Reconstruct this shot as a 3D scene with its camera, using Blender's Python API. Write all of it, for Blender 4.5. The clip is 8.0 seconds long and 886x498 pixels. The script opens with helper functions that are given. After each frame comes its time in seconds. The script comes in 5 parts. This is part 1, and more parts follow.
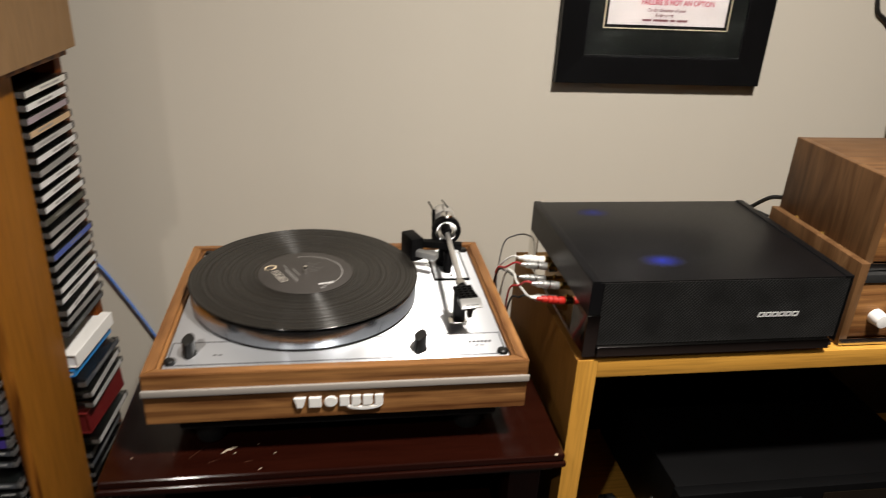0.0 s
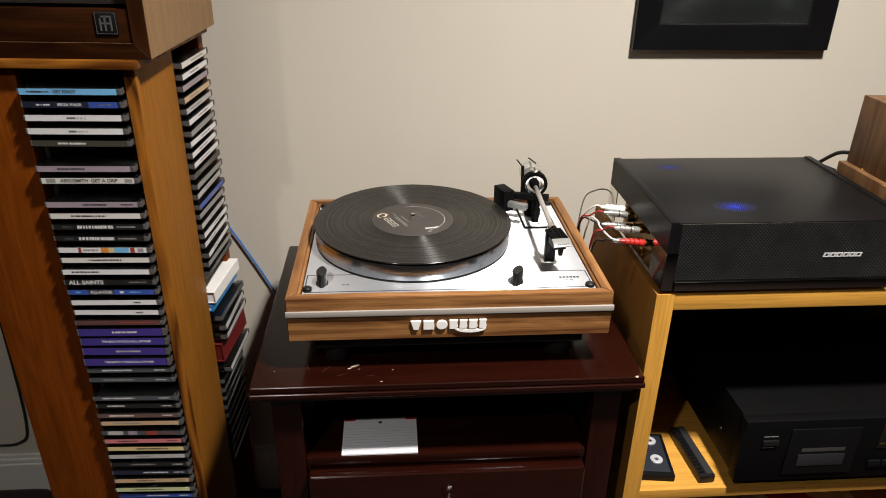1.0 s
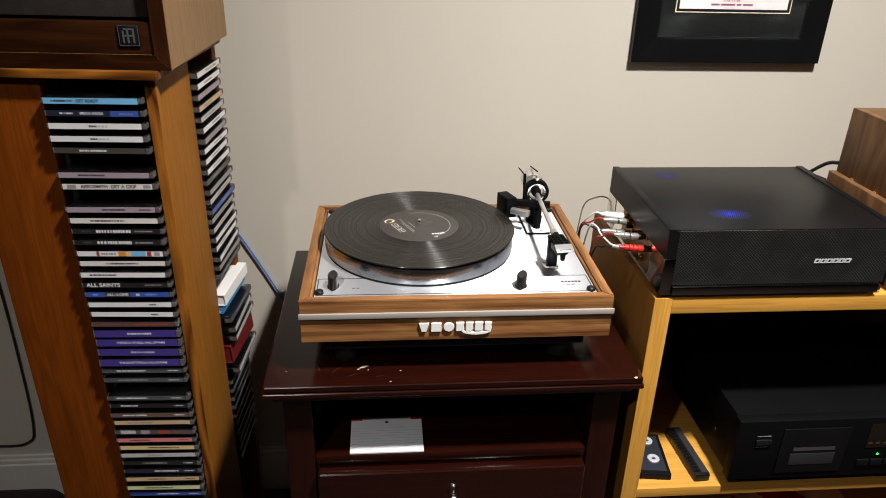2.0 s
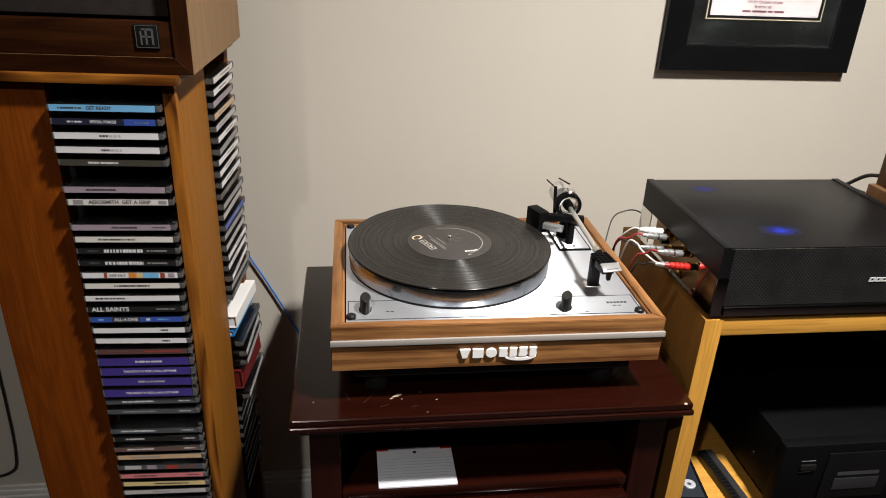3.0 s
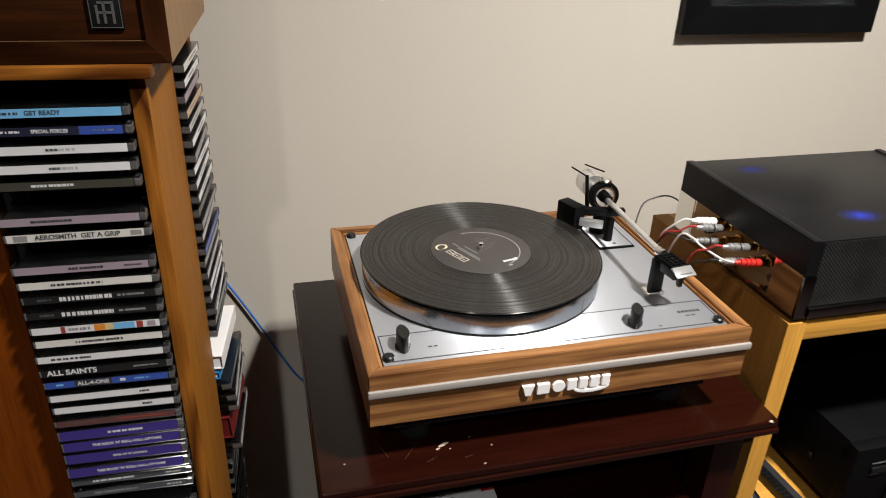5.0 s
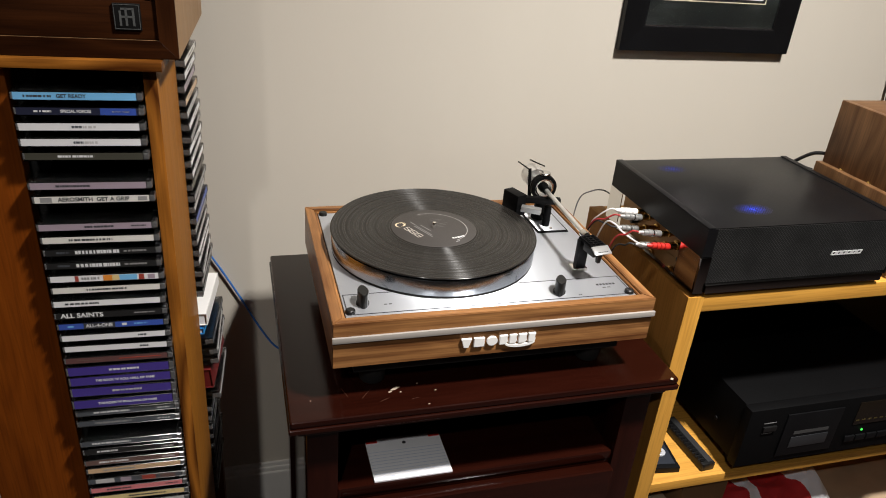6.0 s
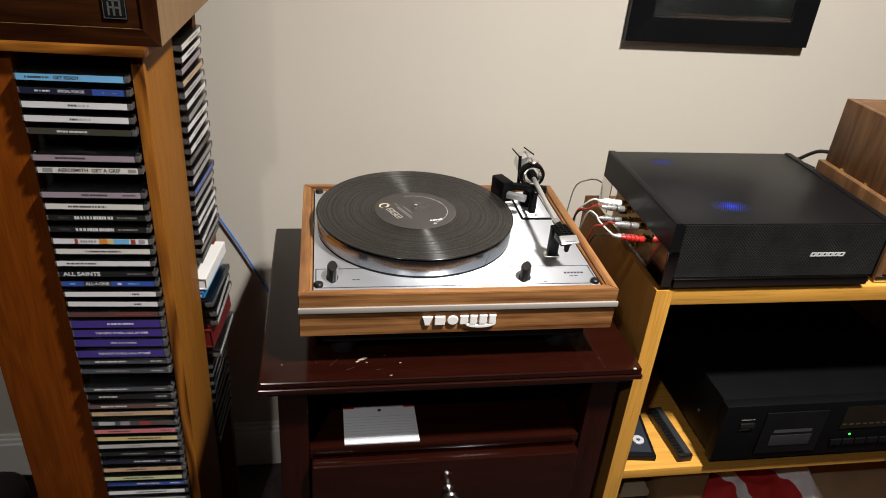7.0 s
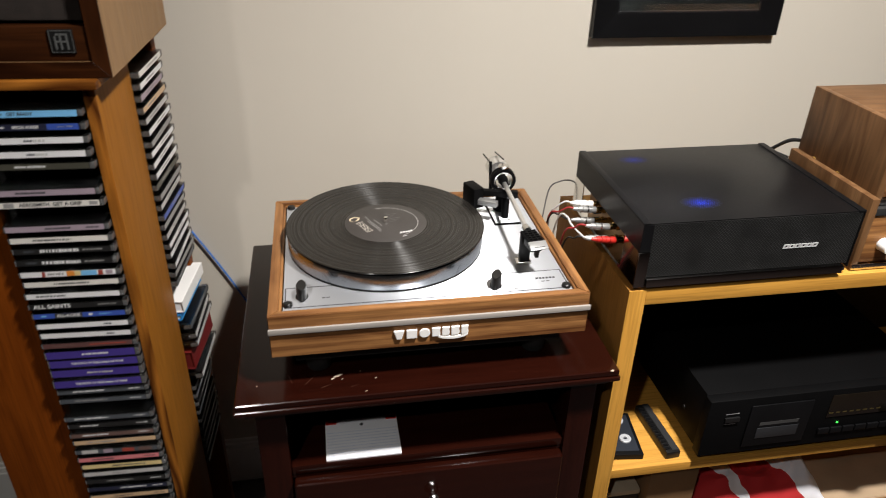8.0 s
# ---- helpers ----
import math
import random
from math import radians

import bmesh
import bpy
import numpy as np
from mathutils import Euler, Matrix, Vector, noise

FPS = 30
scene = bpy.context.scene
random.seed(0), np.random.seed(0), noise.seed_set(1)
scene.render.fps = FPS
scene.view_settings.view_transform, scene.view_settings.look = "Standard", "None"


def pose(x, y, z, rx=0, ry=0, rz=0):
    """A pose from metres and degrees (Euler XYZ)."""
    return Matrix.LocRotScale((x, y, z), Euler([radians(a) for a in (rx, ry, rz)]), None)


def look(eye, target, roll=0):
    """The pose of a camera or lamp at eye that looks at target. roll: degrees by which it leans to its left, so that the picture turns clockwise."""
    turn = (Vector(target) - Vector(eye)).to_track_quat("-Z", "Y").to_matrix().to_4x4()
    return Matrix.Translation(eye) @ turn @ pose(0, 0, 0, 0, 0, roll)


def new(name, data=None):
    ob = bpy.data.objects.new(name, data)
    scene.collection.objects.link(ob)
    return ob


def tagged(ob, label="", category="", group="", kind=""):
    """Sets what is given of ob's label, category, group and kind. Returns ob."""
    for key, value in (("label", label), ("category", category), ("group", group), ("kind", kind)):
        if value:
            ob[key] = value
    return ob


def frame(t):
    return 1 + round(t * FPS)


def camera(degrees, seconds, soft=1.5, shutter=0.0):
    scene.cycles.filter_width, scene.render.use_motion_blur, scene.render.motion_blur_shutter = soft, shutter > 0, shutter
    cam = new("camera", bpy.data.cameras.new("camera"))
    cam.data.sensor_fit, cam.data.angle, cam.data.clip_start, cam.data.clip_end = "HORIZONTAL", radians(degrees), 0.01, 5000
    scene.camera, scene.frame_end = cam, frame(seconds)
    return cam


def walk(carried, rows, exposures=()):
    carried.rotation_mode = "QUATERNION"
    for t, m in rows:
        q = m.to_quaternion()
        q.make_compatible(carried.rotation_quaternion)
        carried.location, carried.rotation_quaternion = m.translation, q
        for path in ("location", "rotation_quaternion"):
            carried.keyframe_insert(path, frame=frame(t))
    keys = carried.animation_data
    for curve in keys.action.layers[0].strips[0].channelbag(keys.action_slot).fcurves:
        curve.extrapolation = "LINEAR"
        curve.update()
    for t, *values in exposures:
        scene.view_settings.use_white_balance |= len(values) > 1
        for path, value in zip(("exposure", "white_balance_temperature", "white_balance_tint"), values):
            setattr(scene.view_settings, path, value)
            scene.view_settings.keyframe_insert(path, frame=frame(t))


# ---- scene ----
cam = camera(64.0, 8.0, soft=0.95, shutter=0.35)
PATH = [
    (0, (0.046, 0.154, 1.282), (0.346, 1.952, 0.46), 3.0),
    (0.5, (-0.005, 0.085, 1.276), (0.172, 1.877, 0.407), 2.7),
    (1, (-0.027, 0.023, 1.289), (0.115, 1.816, 0.414), 1.0),
    (2.3, (-0.077, -0.009, 1.305), (0.113, 1.792, 0.455), 2.2),
    (2.5, (-0.114, 0.016, 1.298), (0.124, 1.815, 0.457), 3.1),
    (3, (-0.141, 0.073, 1.29), (0.114, 1.867, 0.442), 2.6),
    (3.5, (-0.162, 0.161, 1.258), (0.083, 1.93, 0.357), 2.2),
    (4, (-0.207, 0.269, 1.247), (0.094, 2.025, 0.339), 2.3),
    (4.5, (-0.23, 0.312, 1.241), (0.152, 2.05, 0.329), 1.7),
    (5, (-0.251, 0.275, 1.255), (0.216, 1.995, 0.346), 2.1),
    (5.2, (-0.265, 0.247, 1.258), (0.241, 1.95, 0.341), 2.7),
    (6.3, (-0.264, 0.095, 1.308), (0.249, 1.804, 0.405), 5.8),
    (6.5, (-0.227, 0.083, 1.312), (0.228, 1.798, 0.39), 5.5),
    (7, (-0.135, 0.056, 1.336), (0.195, 1.769, 0.359), 4.8),
    (7.5, (-0.116, 0.061, 1.351), (0.175, 1.746, 0.314), 4.2),
    (8, (-0.083, 0.062, 1.357), (0.232, 1.771, 0.368), 1.5),
]
walk(cam, [(t, look(eye, target, roll)) for t, eye, target, roll in PATH],
     exposures=[(0, -0.36, 6950, 10), (0.5, -0.28, 6950, 10), (1.0, -0.03, 6750, 10), (2.3, 0.0, 6550, 10), (8, 0.0, 6550, 10)])

# ---- light: two ceiling lamps in a closed room ----
FLOOR, CEIL, WALL = 0.025, 2.40, 1.335
world = bpy.data.worlds.new("world")
world.use_nodes = True
world.node_tree.nodes["Background"].inputs[0].default_value = (0.9, 0.85, 0.8, 1)
world.node_tree.nodes["Background"].inputs[1].default_value = 0.02
scene.world = world


def ceiling_lamp(x, y, watts, size, colour):
    data = bpy.data.lights.new("lamp_light", "AREA")
    data.shape, data.size, data.energy, data.color = "DISK", size, watts, colour
    data.spread = radians(130)
    ob = new("lamp_light", data)
    ob.location = (x, y, CEIL - 0.03)
    return ob


WARM = (1.0, 0.965, 0.93)
LAMPS = [(0.52, 0.28, 48, 0.15), (-0.73, -0.62, 13.5, 0.06)]
for x, y, watts, size in LAMPS:
    ceiling_lamp(x, y, watts, size, WARM)


# ---- materials ----
def material(name):
    m = bpy.data.materials.new(name)
    m.use_nodes = True
    return m, m.node_tree.nodes, m.node_tree.links, m.node_tree.nodes["Principled BSDF"]


def plain(name, colour, rough=0.5, metal=0.0, vary=0.12, scale=60.0, bump=0.0, coat=0.0):
    """A surface with a slight mottling, fine relief and uneven gloss."""
    m, n, l, b = material(name)
    tc, no, fine = n.new("ShaderNodeTexCoord"), n.new("ShaderNodeTexNoise"), n.new("ShaderNodeTexNoise")
    no.inputs["Scale"].default_value, no.inputs["Detail"].default_value = scale * 0.15, 3
    fine.inputs["Scale"].default_value, fine.inputs["Detail"].default_value = scale * 4, 4
    l.new(tc.outputs["Object"], no.inputs["Vector"])
    l.new(tc.outputs["Object"], fine.inputs["Vector"])
    ramp = n.new("ShaderNodeValToRGB")
    lo, hi = [max(0.0, c * (1 - vary)) for c in colour], [min(1.0, c * (1 + vary)) for c in colour]
    ramp.color_ramp.elements[0].color, ramp.color_ramp.elements[1].color = (*lo, 1), (*hi, 1)
    ramp.color_ramp.elements[0].position, ramp.color_ramp.elements[1].position = 0.3, 0.7
    l.new(no.outputs["Fac"], ramp.inputs["Fac"])
    l.new(ramp.outputs["Color"], b.inputs["Base Color"])
    r = n.new("ShaderNodeMapRange")
    r.inputs["To Min"].default_value, r.inputs["To Max"].default_value = rough * 0.85, min(1, rough * 1.15)
    l.new(fine.outputs["Fac"], r.inputs["Value"])
    l.new(r.outputs["Result"], b.inputs["Roughness"])
    b.inputs["Metallic"].default_value, b.inputs["Coat Weight"].default_value = metal, coat
    if bump:
        bp = n.new("ShaderNodeBump")
        bp.inputs["Strength"].default_value, bp.inputs["Distance"].default_value = bump, 0.001
        l.new(fine.outputs["Fac"], bp.inputs["Height"])
        l.new(bp.outputs["Normal"], b.inputs["Normal"])
    return m


def wood(name, light, dark, axis="x", rough=0.4, scale=1.0, contrast=1.0, coat=0.0, figure=0.35):
    """Wood with its grain along one axis: long streaks, cathedral figure, fine pores."""
    m, n, l, b = material(name)
    tc, info = n.new("ShaderNodeTexCoord"), n.new("ShaderNodeObjectInfo")
    shift = n.new("ShaderNodeVectorMath")
    shift.operation = "ADD"
    mul = n.new("ShaderNodeMath")
    mul.operation, mul.inputs[1].default_value = "MULTIPLY", 7.3
    l.new(info.outputs["Random"], mul.inputs[0])
    l.new(tc.outputs["Object"], shift.inputs[0])
    l.new(mul.outputs[0], shift.inputs[1])

    def stretched(along, across):
        mp = n.new("ShaderNodeMapping")
        mp.inputs["Scale"].default_value = [along if a == axis else across for a in "xyz"]
        l.new(shift.outputs[0], mp.inputs["Vector"])
        return mp.outputs["Vector"]

    streak, figured, pores = n.new("ShaderNodeTexNoise"), n.new("ShaderNodeTexNoise"), n.new("ShaderNodeTexNoise")
    for node, (al, ac), detail in ((streak, (2.2, 70), 4), (figured, (3.0, 16), 2), (pores, (18, 520), 2)):
        l.new(stretched(al * scale, ac * scale), node.inputs["Vector"])
        node.inputs["Scale"].default_value, node.inputs["Detail"].default_value = 1.0, detail
    # rings: the figure noise folded into bands
    ring = n.new("ShaderNodeMath")
    ring.operation, ring.inputs[1].default_value = "MULTIPLY", 7.0
    l.new(figured.outputs["Fac"], ring.inputs[0])
    fold = n.new("ShaderNodeMath")
    fold.operation = "PINGPONG"
    fold.inputs[1].default_value = 0.5
    l.new(ring.outputs[0], fold.inputs[0])
    add = n.new("ShaderNodeMath")
    add.operation = "MULTIPLY_ADD"
    add.inputs[1].default_value = 2.0 * figure
    l.new(fold.outputs[0], add.inputs[0])
    sc = n.new("ShaderNodeMath")
    sc.operation, sc.inputs[1].default_value = "MULTIPLY", 1.0 - figure
    l.new(streak.outputs["Fac"], sc.inputs[0])
    l.new(sc.outputs[0], add.inputs[2])
    ramp = n.new("ShaderNodeValToRGB")
    ramp.color_ramp.elements[0].color, ramp.color_ramp.elements[1].color = (*dark, 1), (*light, 1)
    ramp.color_ramp.elements[0].position, ramp.color_ramp.elements[1].position = 0.5 - 0.22 / contrast, 0.5 + 0.2 / contrast
    l.new(add.outputs[0], ramp.inputs["Fac"])
    pr = n.new("ShaderNodeMapRange")
    pr.inputs["From Min"].default_value, pr.inputs["From Max"].default_value = 0.35, 0.55
    pr.inputs["To Min"].default_value, pr.inputs["To Max"].default_value = 0.80, 1.0
    l.new(pores.outputs["Fac"], pr.inputs["Value"])
    mix = n.new("ShaderNodeMix")
    mix.data_type, mix.blend_type = "RGBA", "MULTIPLY"
    mix.inputs["Factor"].default_value = 1.0
    l.new(ramp.outputs["Color"], mix.inputs["A"])
    l.new(pr.outputs["Result"], mix.inputs["B"])
    l.new(mix.outputs["Result"], b.inputs["Base Color"])
    rr = n.new("ShaderNodeMapRange")
    rr.inputs["To Min"].default_value, rr.inputs["To Max"].default_value = rough * 0.8, rough * 1.2
    l.new(streak.outputs["Fac"], rr.inputs["Value"])
    l.new(rr.outputs["Result"], b.inputs["Roughness"])
    b.inputs["Specular IOR Level"].default_value = 0.18
    b.inputs["Coat Weight"].default_value = coat
    b.inputs["Coat Roughness"].default_value = 0.10
    bp = n.new("ShaderNodeBump")
    bp.inputs["Strength"].default_value, bp.inputs["Distance"].default_value = 0.15, 0.0006
    l.new(pores.outputs["Fac"], bp.inputs["Height"])
    l.new(bp.outputs["Normal"], b.inputs["Normal"])
    return m


def wall_paint(name, colour):
    m, n, l, b = material(name)
    tc = n.new("ShaderNodeTexCoord")
    big, peel = n.new("ShaderNodeTexNoise"), n.new("ShaderNodeTexNoise")
    big.inputs["Scale"].default_value, big.inputs["Detail"].default_value = 2.5, 4
    peel.inputs["Scale"].default_value, peel.inputs["Detail"].default_value = 160, 3
    roll = n.new("ShaderNodeMapping")
    roll.inputs["Scale"].default_value = (2.6, 1.0, 0.28)  # long upright roller marks
    l.new(tc.outputs["Object"], roll.inputs["Vector"])
    l.new(roll.outputs["Vector"], big.inputs["Vector"])
    l.new(tc.outputs["Object"], peel.inputs["Vector"])
    ramp = n.new("ShaderNodeValToRGB")
    ramp.color_ramp.elements[0].color = (*[c * 0.965 for c in colour], 1)
    ramp.color_ramp.elements[1].color = (*[c * 1.02 for c in colour], 1)
    l.new(big.outputs["Fac"], ramp.inputs["Fac"])
    l.new(ramp.outputs["Color"], b.inputs["Base Color"])
    b.inputs["Roughness"].default_value = 0.62
    bp = n.new("ShaderNodeBump")
    bp.inputs["Strength"].default_value, bp.inputs["Distance"].default_value = 0.06, 0.001
    l.new(peel.outputs["Fac"], bp.inputs["Height"])
    l.new(bp.outputs["Normal"], b.inputs["Normal"])
    return m


PAINT = wall_paint("beige wall paint", (0.595, 0.550, 0.472))
CEILING_WHITE = wall_paint("off-white ceiling paint", (0.55, 0.53, 0.50))
# dark brown stands in for an unlit room in bounce and reflections
UNSEEN_WALL_DARK = wall_paint("dark paint of unseen walls", (0.085, 0.066, 0.048))
TRIM_WHITE = plain("white trim paint", (0.72, 0.70, 0.66), 0.35, vary=0.04)
CARPET = plain("dark carpet", (0.035, 0.022, 0.02), 0.95, vary=0.4, scale=300, bump=0.8)
TEAK = {a: wood("teak veneer " + a, (0.350, 0.165, 0.058), (0.100, 0.036, 0.012), a, 0.38, 1.3, 1.25, 0.04, 0.08) for a in "xy"}
# one oak in two tones: darker for shaded fronts, paler for the lit side
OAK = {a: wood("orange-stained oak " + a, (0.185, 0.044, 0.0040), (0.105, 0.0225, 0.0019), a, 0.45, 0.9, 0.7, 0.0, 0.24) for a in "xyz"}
LIT_OAK = wood("oak board coloured as lit", (0.270, 0.106, 0.0150), (0.220, 0.080, 0.0100), "z", 0.5, 0.8, 0.6, 0.0, 0.15)
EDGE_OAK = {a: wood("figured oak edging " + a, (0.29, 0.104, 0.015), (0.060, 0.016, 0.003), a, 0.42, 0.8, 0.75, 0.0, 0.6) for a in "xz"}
# loudspeaker front: its walnut darkened for shade
SHADED_WALNUT = {a: wood("walnut coloured as shaded " + a, (0.040, 0.0120, 0.0034), (0.015, 0.0044, 0.0013), a, 0.42, 1.0, 0.8) for a in "xz"}
# the bookcase's beech, browned for the shade on its side
SHADED_BEECH = wood("beech darkened for side shade", (0.27, 0.126, 0.029), (0.235, 0.104, 0.022), "z", 0.55, 0.7, 0.6, 0.0, 0.15)
for grain in (*OAK.values(), LIT_OAK, *EDGE_OAK.values(), *SHADED_WALNUT.values(), SHADED_BEECH):
    grain.node_tree.nodes["Principled BSDF"].inputs["Specular IOR Level"].default_value = 0.08
# loudspeaker panels: the same walnut, lightened for lamplight
LIT_WALNUT = {a: wood("walnut coloured as lit " + a, (0.265, 0.155, 0.072), (0.22, 0.124, 0.054), a, 0.46, 1.0, 0.6) for a in "xz"}
WALNUT = {a: wood("walnut veneer " + a, (0.180, 0.092, 0.040), (0.090, 0.041, 0.016), a, 0.46, 1.0, 0.75) for a in "xyz"}
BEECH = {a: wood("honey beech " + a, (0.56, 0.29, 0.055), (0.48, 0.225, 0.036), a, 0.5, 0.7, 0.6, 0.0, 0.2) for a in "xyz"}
ESPRESSO = {a: wood("espresso-stained wood " + a, (0.0175, 0.0034, 0.0017), (0.0105, 0.0019, 0.0010), a, 0.20, 0.8, 0.7, 0.28, 0.15) for a in "xyz"}
RAW = plain("bare chipped wood", (0.42, 0.34, 0.26), 0.8, vary=0.2, scale=200)
BLACK = plain("black plastic", (0.007, 0.007, 0.007), 0.36)
SATIN_BLACK = plain("satin black paint", (0.0045, 0.0045, 0.005), 0.4, scale=120, bump=0.1)
DECK_BLACK = plain("matt black enamel", (0.003, 0.003, 0.0032), 0.5)
for dull, level in ((SATIN_BLACK, 0.13), (DECK_BLACK, 0.07), (BLACK, 0.3)):
    dull.node_tree.nodes["Principled BSDF"].inputs["Specular IOR Level"].default_value = level
COVER_BLACK = plain("satin black cover enamel", (0.0045, 0.0045, 0.005), 0.36, scale=120, bump=0.05)
COVER_BLACK.node_tree.nodes["Principled BSDF"].inputs["Specular IOR Level"].default_value = 0.18
BLACK_CHROME = plain("dark chrome", (0.22, 0.21, 0.20), 0.12, 1.0, 0.05)
TRAY_GREY = plain("dark grey tray plastic", (0.014, 0.014, 0.0145), 0.35)
RUBBER = plain("black rubber", (0.006, 0.006, 0.006), 0.7)
# stands in for the shade inside gaps, hollows and behind parts
VOID = plain("flat black for shaded gaps", (0.006, 0.006, 0.006), 0.9)
CHROME = plain("polished chrome", (0.80, 0.78, 0.74), 0.09, 1.0, 0.03)
STEEL = plain("bright nickel", (0.72, 0.71, 0.69), 0.22, 1.0, 0.05)
ARM_GREY = plain("satin grey arm tube", (0.72, 0.71, 0.69), 0.3, 0.85, 0.04)
PLUG = plain("satin silver plug", (0.52, 0.52, 0.51), 0.32, 0.75, 0.06)
GOLD = plain("gold-plated brass", (0.72, 0.48, 0.16), 0.25, 1.0, 0.1)
WHITE = plain("white plastic", (0.82, 0.81, 0.79), 0.35, vary=0.03)
WHITE_PAINT = plain("white strip paint", (0.32, 0.292, 0.265), 0.45, vary=0.04)
RED = plain("red plastic", (0.42, 0.018, 0.012), 0.4)
BLUE_CABLE = plain("blue cable jacket", (0.03, 0.16, 0.55), 0.4)
BLACK_CABLE = plain("black cable jacket", (0.012, 0.012, 0.012), 0.45)
GREY_CABLE = plain("grey cable jacket", (0.16, 0.155, 0.15), 0.45)
RED_LEAD = plain("red cable jacket", (0.35, 0.02, 0.02), 0.45)
WHITE_CABLE = plain("white cable jacket", (0.7, 0.69, 0.66), 0.45)
PAPER = plain("white paper", (0.78, 0.79, 0.82), 0.7, vary=0.03)
INK = plain("dark ink", (0.03, 0.03, 0.035), 0.6)
LIGHT_INK = plain("light ink", (0.62, 0.62, 0.62), 0.6)


def brushed(name, colour, rough, axis, stretch=0.0):
    """Brushed metal: the scratches run along one axis and spread the highlight across it."""
    m, n, l, b = material(name)
    if stretch:
        across = n.new("ShaderNodeCombineXYZ")
        across.inputs["Y"].default_value = 1.0
        l.new(across.outputs[0], b.inputs["Tangent"])
        b.inputs["Anisotropic"].default_value = stretch
    tc, mp, no = n.new("ShaderNodeTexCoord"), n.new("ShaderNodeMapping"), n.new("ShaderNodeTexNoise")
    mp.inputs["Scale"].default_value = [3 if a == axis else 900 for a in "xyz"]
    l.new(tc.outputs["Object"], mp.inputs["Vector"])
    l.new(mp.outputs["Vector"], no.inputs["Vector"])
    no.inputs["Scale"].default_value = 1.0
    r = n.new("ShaderNodeMapRange")
    r.inputs["To Min"].default_value, r.inputs["To Max"].default_value = rough * 0.8, rough * 1.25
    l.new(no.outputs["Fac"], r.inputs["Value"])
    l.new(r.outputs["Result"], b.inputs["Roughness"])
    b.inputs["Base Color"].default_value, b.inputs["Metallic"].default_value = (*colour, 1), 1.0
    bp = n.new("ShaderNodeBump")
    bp.inputs["Strength"].default_value, bp.inputs["Distance"].default_value = 0.06, 0.0004
    l.new(no.outputs["Fac"], bp.inputs["Height"])
    l.new(bp.outputs["Normal"], b.inputs["Normal"])
    return m


DECK_ALU = brushed("brushed aluminium deck", (0.69, 0.71, 0.745), 0.42, "x", 0.97)
DECK_ALU.node_tree.nodes["Principled BSDF"].inputs["Metallic"].default_value = 0.82
PLATTER_ALU = brushed("polished platter aluminium", (0.60, 0.64, 0.69), 0.21, "z")


def vinyl():
    """Black record vinyl: circular grooves stretch the highlight along the radius; bands mark the tracks."""
    m, n, l, b = material("grooved black vinyl")
    tc, sep = n.new("ShaderNodeTexCoord"), n.new("ShaderNodeSeparateXYZ")
    l.new(tc.outputs["Object"], sep.inputs[0])
    flat = n.new("ShaderNodeCombineXYZ")
    l.new(sep.outputs["X"], flat.inputs["X"])
    l.new(sep.outputs["Y"], flat.inputs["Y"])
    rad = n.new("ShaderNodeVectorMath")
    rad.operation = "LENGTH"
    l.new(flat.outputs[0], rad.inputs[0])
    band, groove = n.new("ShaderNodeTexNoise"), n.new("ShaderNodeTexNoise")
    for node, s in ((band, 260.0), (groove, 1500.0)):
        node.noise_dimensions = "1D"
        node.inputs["Scale"].default_value, node.inputs["Detail"].default_value = s, 3
        l.new(rad.outputs["Value"], node.inputs["W"])
    r = n.new("ShaderNodeMapRange")
    r.inputs["From Min"].default_value, r.inputs["From Max"].default_value = 0.35, 0.65
    r.inputs["To Min"].default_value, r.inputs["To Max"].default_value = 0.20, 0.36
    l.new(band.outputs["Fac"], r.inputs["Value"])
    l.new(r.outputs["Result"], b.inputs["Roughness"])
    tan = n.new("ShaderNodeTangent")
    tan.direction_type, tan.axis = "RADIAL", "Z"
    l.new(tan.outputs[0], b.inputs["Tangent"])
    b.inputs["Anisotropic"].default_value, b.inputs["Anisotropic Rotation"].default_value = 1.0, 0.25
    b.inputs["Base Color"].default_value = (0.0045, 0.0038, 0.0034, 1)
    b.inputs["Specular IOR Level"].default_value = 0.09
    bp = n.new("ShaderNodeBump")
    bp.inputs["Strength"].default_value, bp.inputs["Distance"].default_value = 0.008, 0.0002
    l.new(groove.outputs["Fac"], bp.inputs["Height"])
    l.new(bp.outputs["Normal"], b.inputs["Normal"])
    # the groove walls: gloss drawn out along the radius, uneven from track to track
    walls, both = n.new("ShaderNodeBsdfAnisotropic"), n.new("ShaderNodeMixShader")
    walls.inputs["Anisotropy"].default_value = 0.70
    spread = n.new("ShaderNodeMapRange")
    spread.inputs["From Min"].default_value, spread.inputs["From Max"].default_value = 0.35, 0.65
    spread.inputs["To Min"].default_value, spread.inputs["To Max"].default_value = 0.17, 0.31
    l.new(groove.outputs["Fac"], spread.inputs["Value"])
    l.new(spread.outputs["Result"], walls.inputs["Roughness"])
    l.new(tan.outputs[0], walls.inputs["Tangent"])
    share = n.new("ShaderNodeMapRange")
    share.inputs["From Min"].default_value, share.inputs["From Max"].default_value = 0.35, 0.65
    share.inputs["To Min"].default_value, share.inputs["To Max"].default_value = 0.060, 0.125
    l.new(band.outputs["Fac"], share.inputs["Value"])
    l.new(share.outputs["Result"], both.inputs[0])
    l.new(b.outputs[0], both.inputs[1])
    l.new(walls.outputs[0], both.inputs[2])
    l.new(both.outputs[0], n["Material Output"].inputs["Surface"])
    return m


VINYL = vinyl()


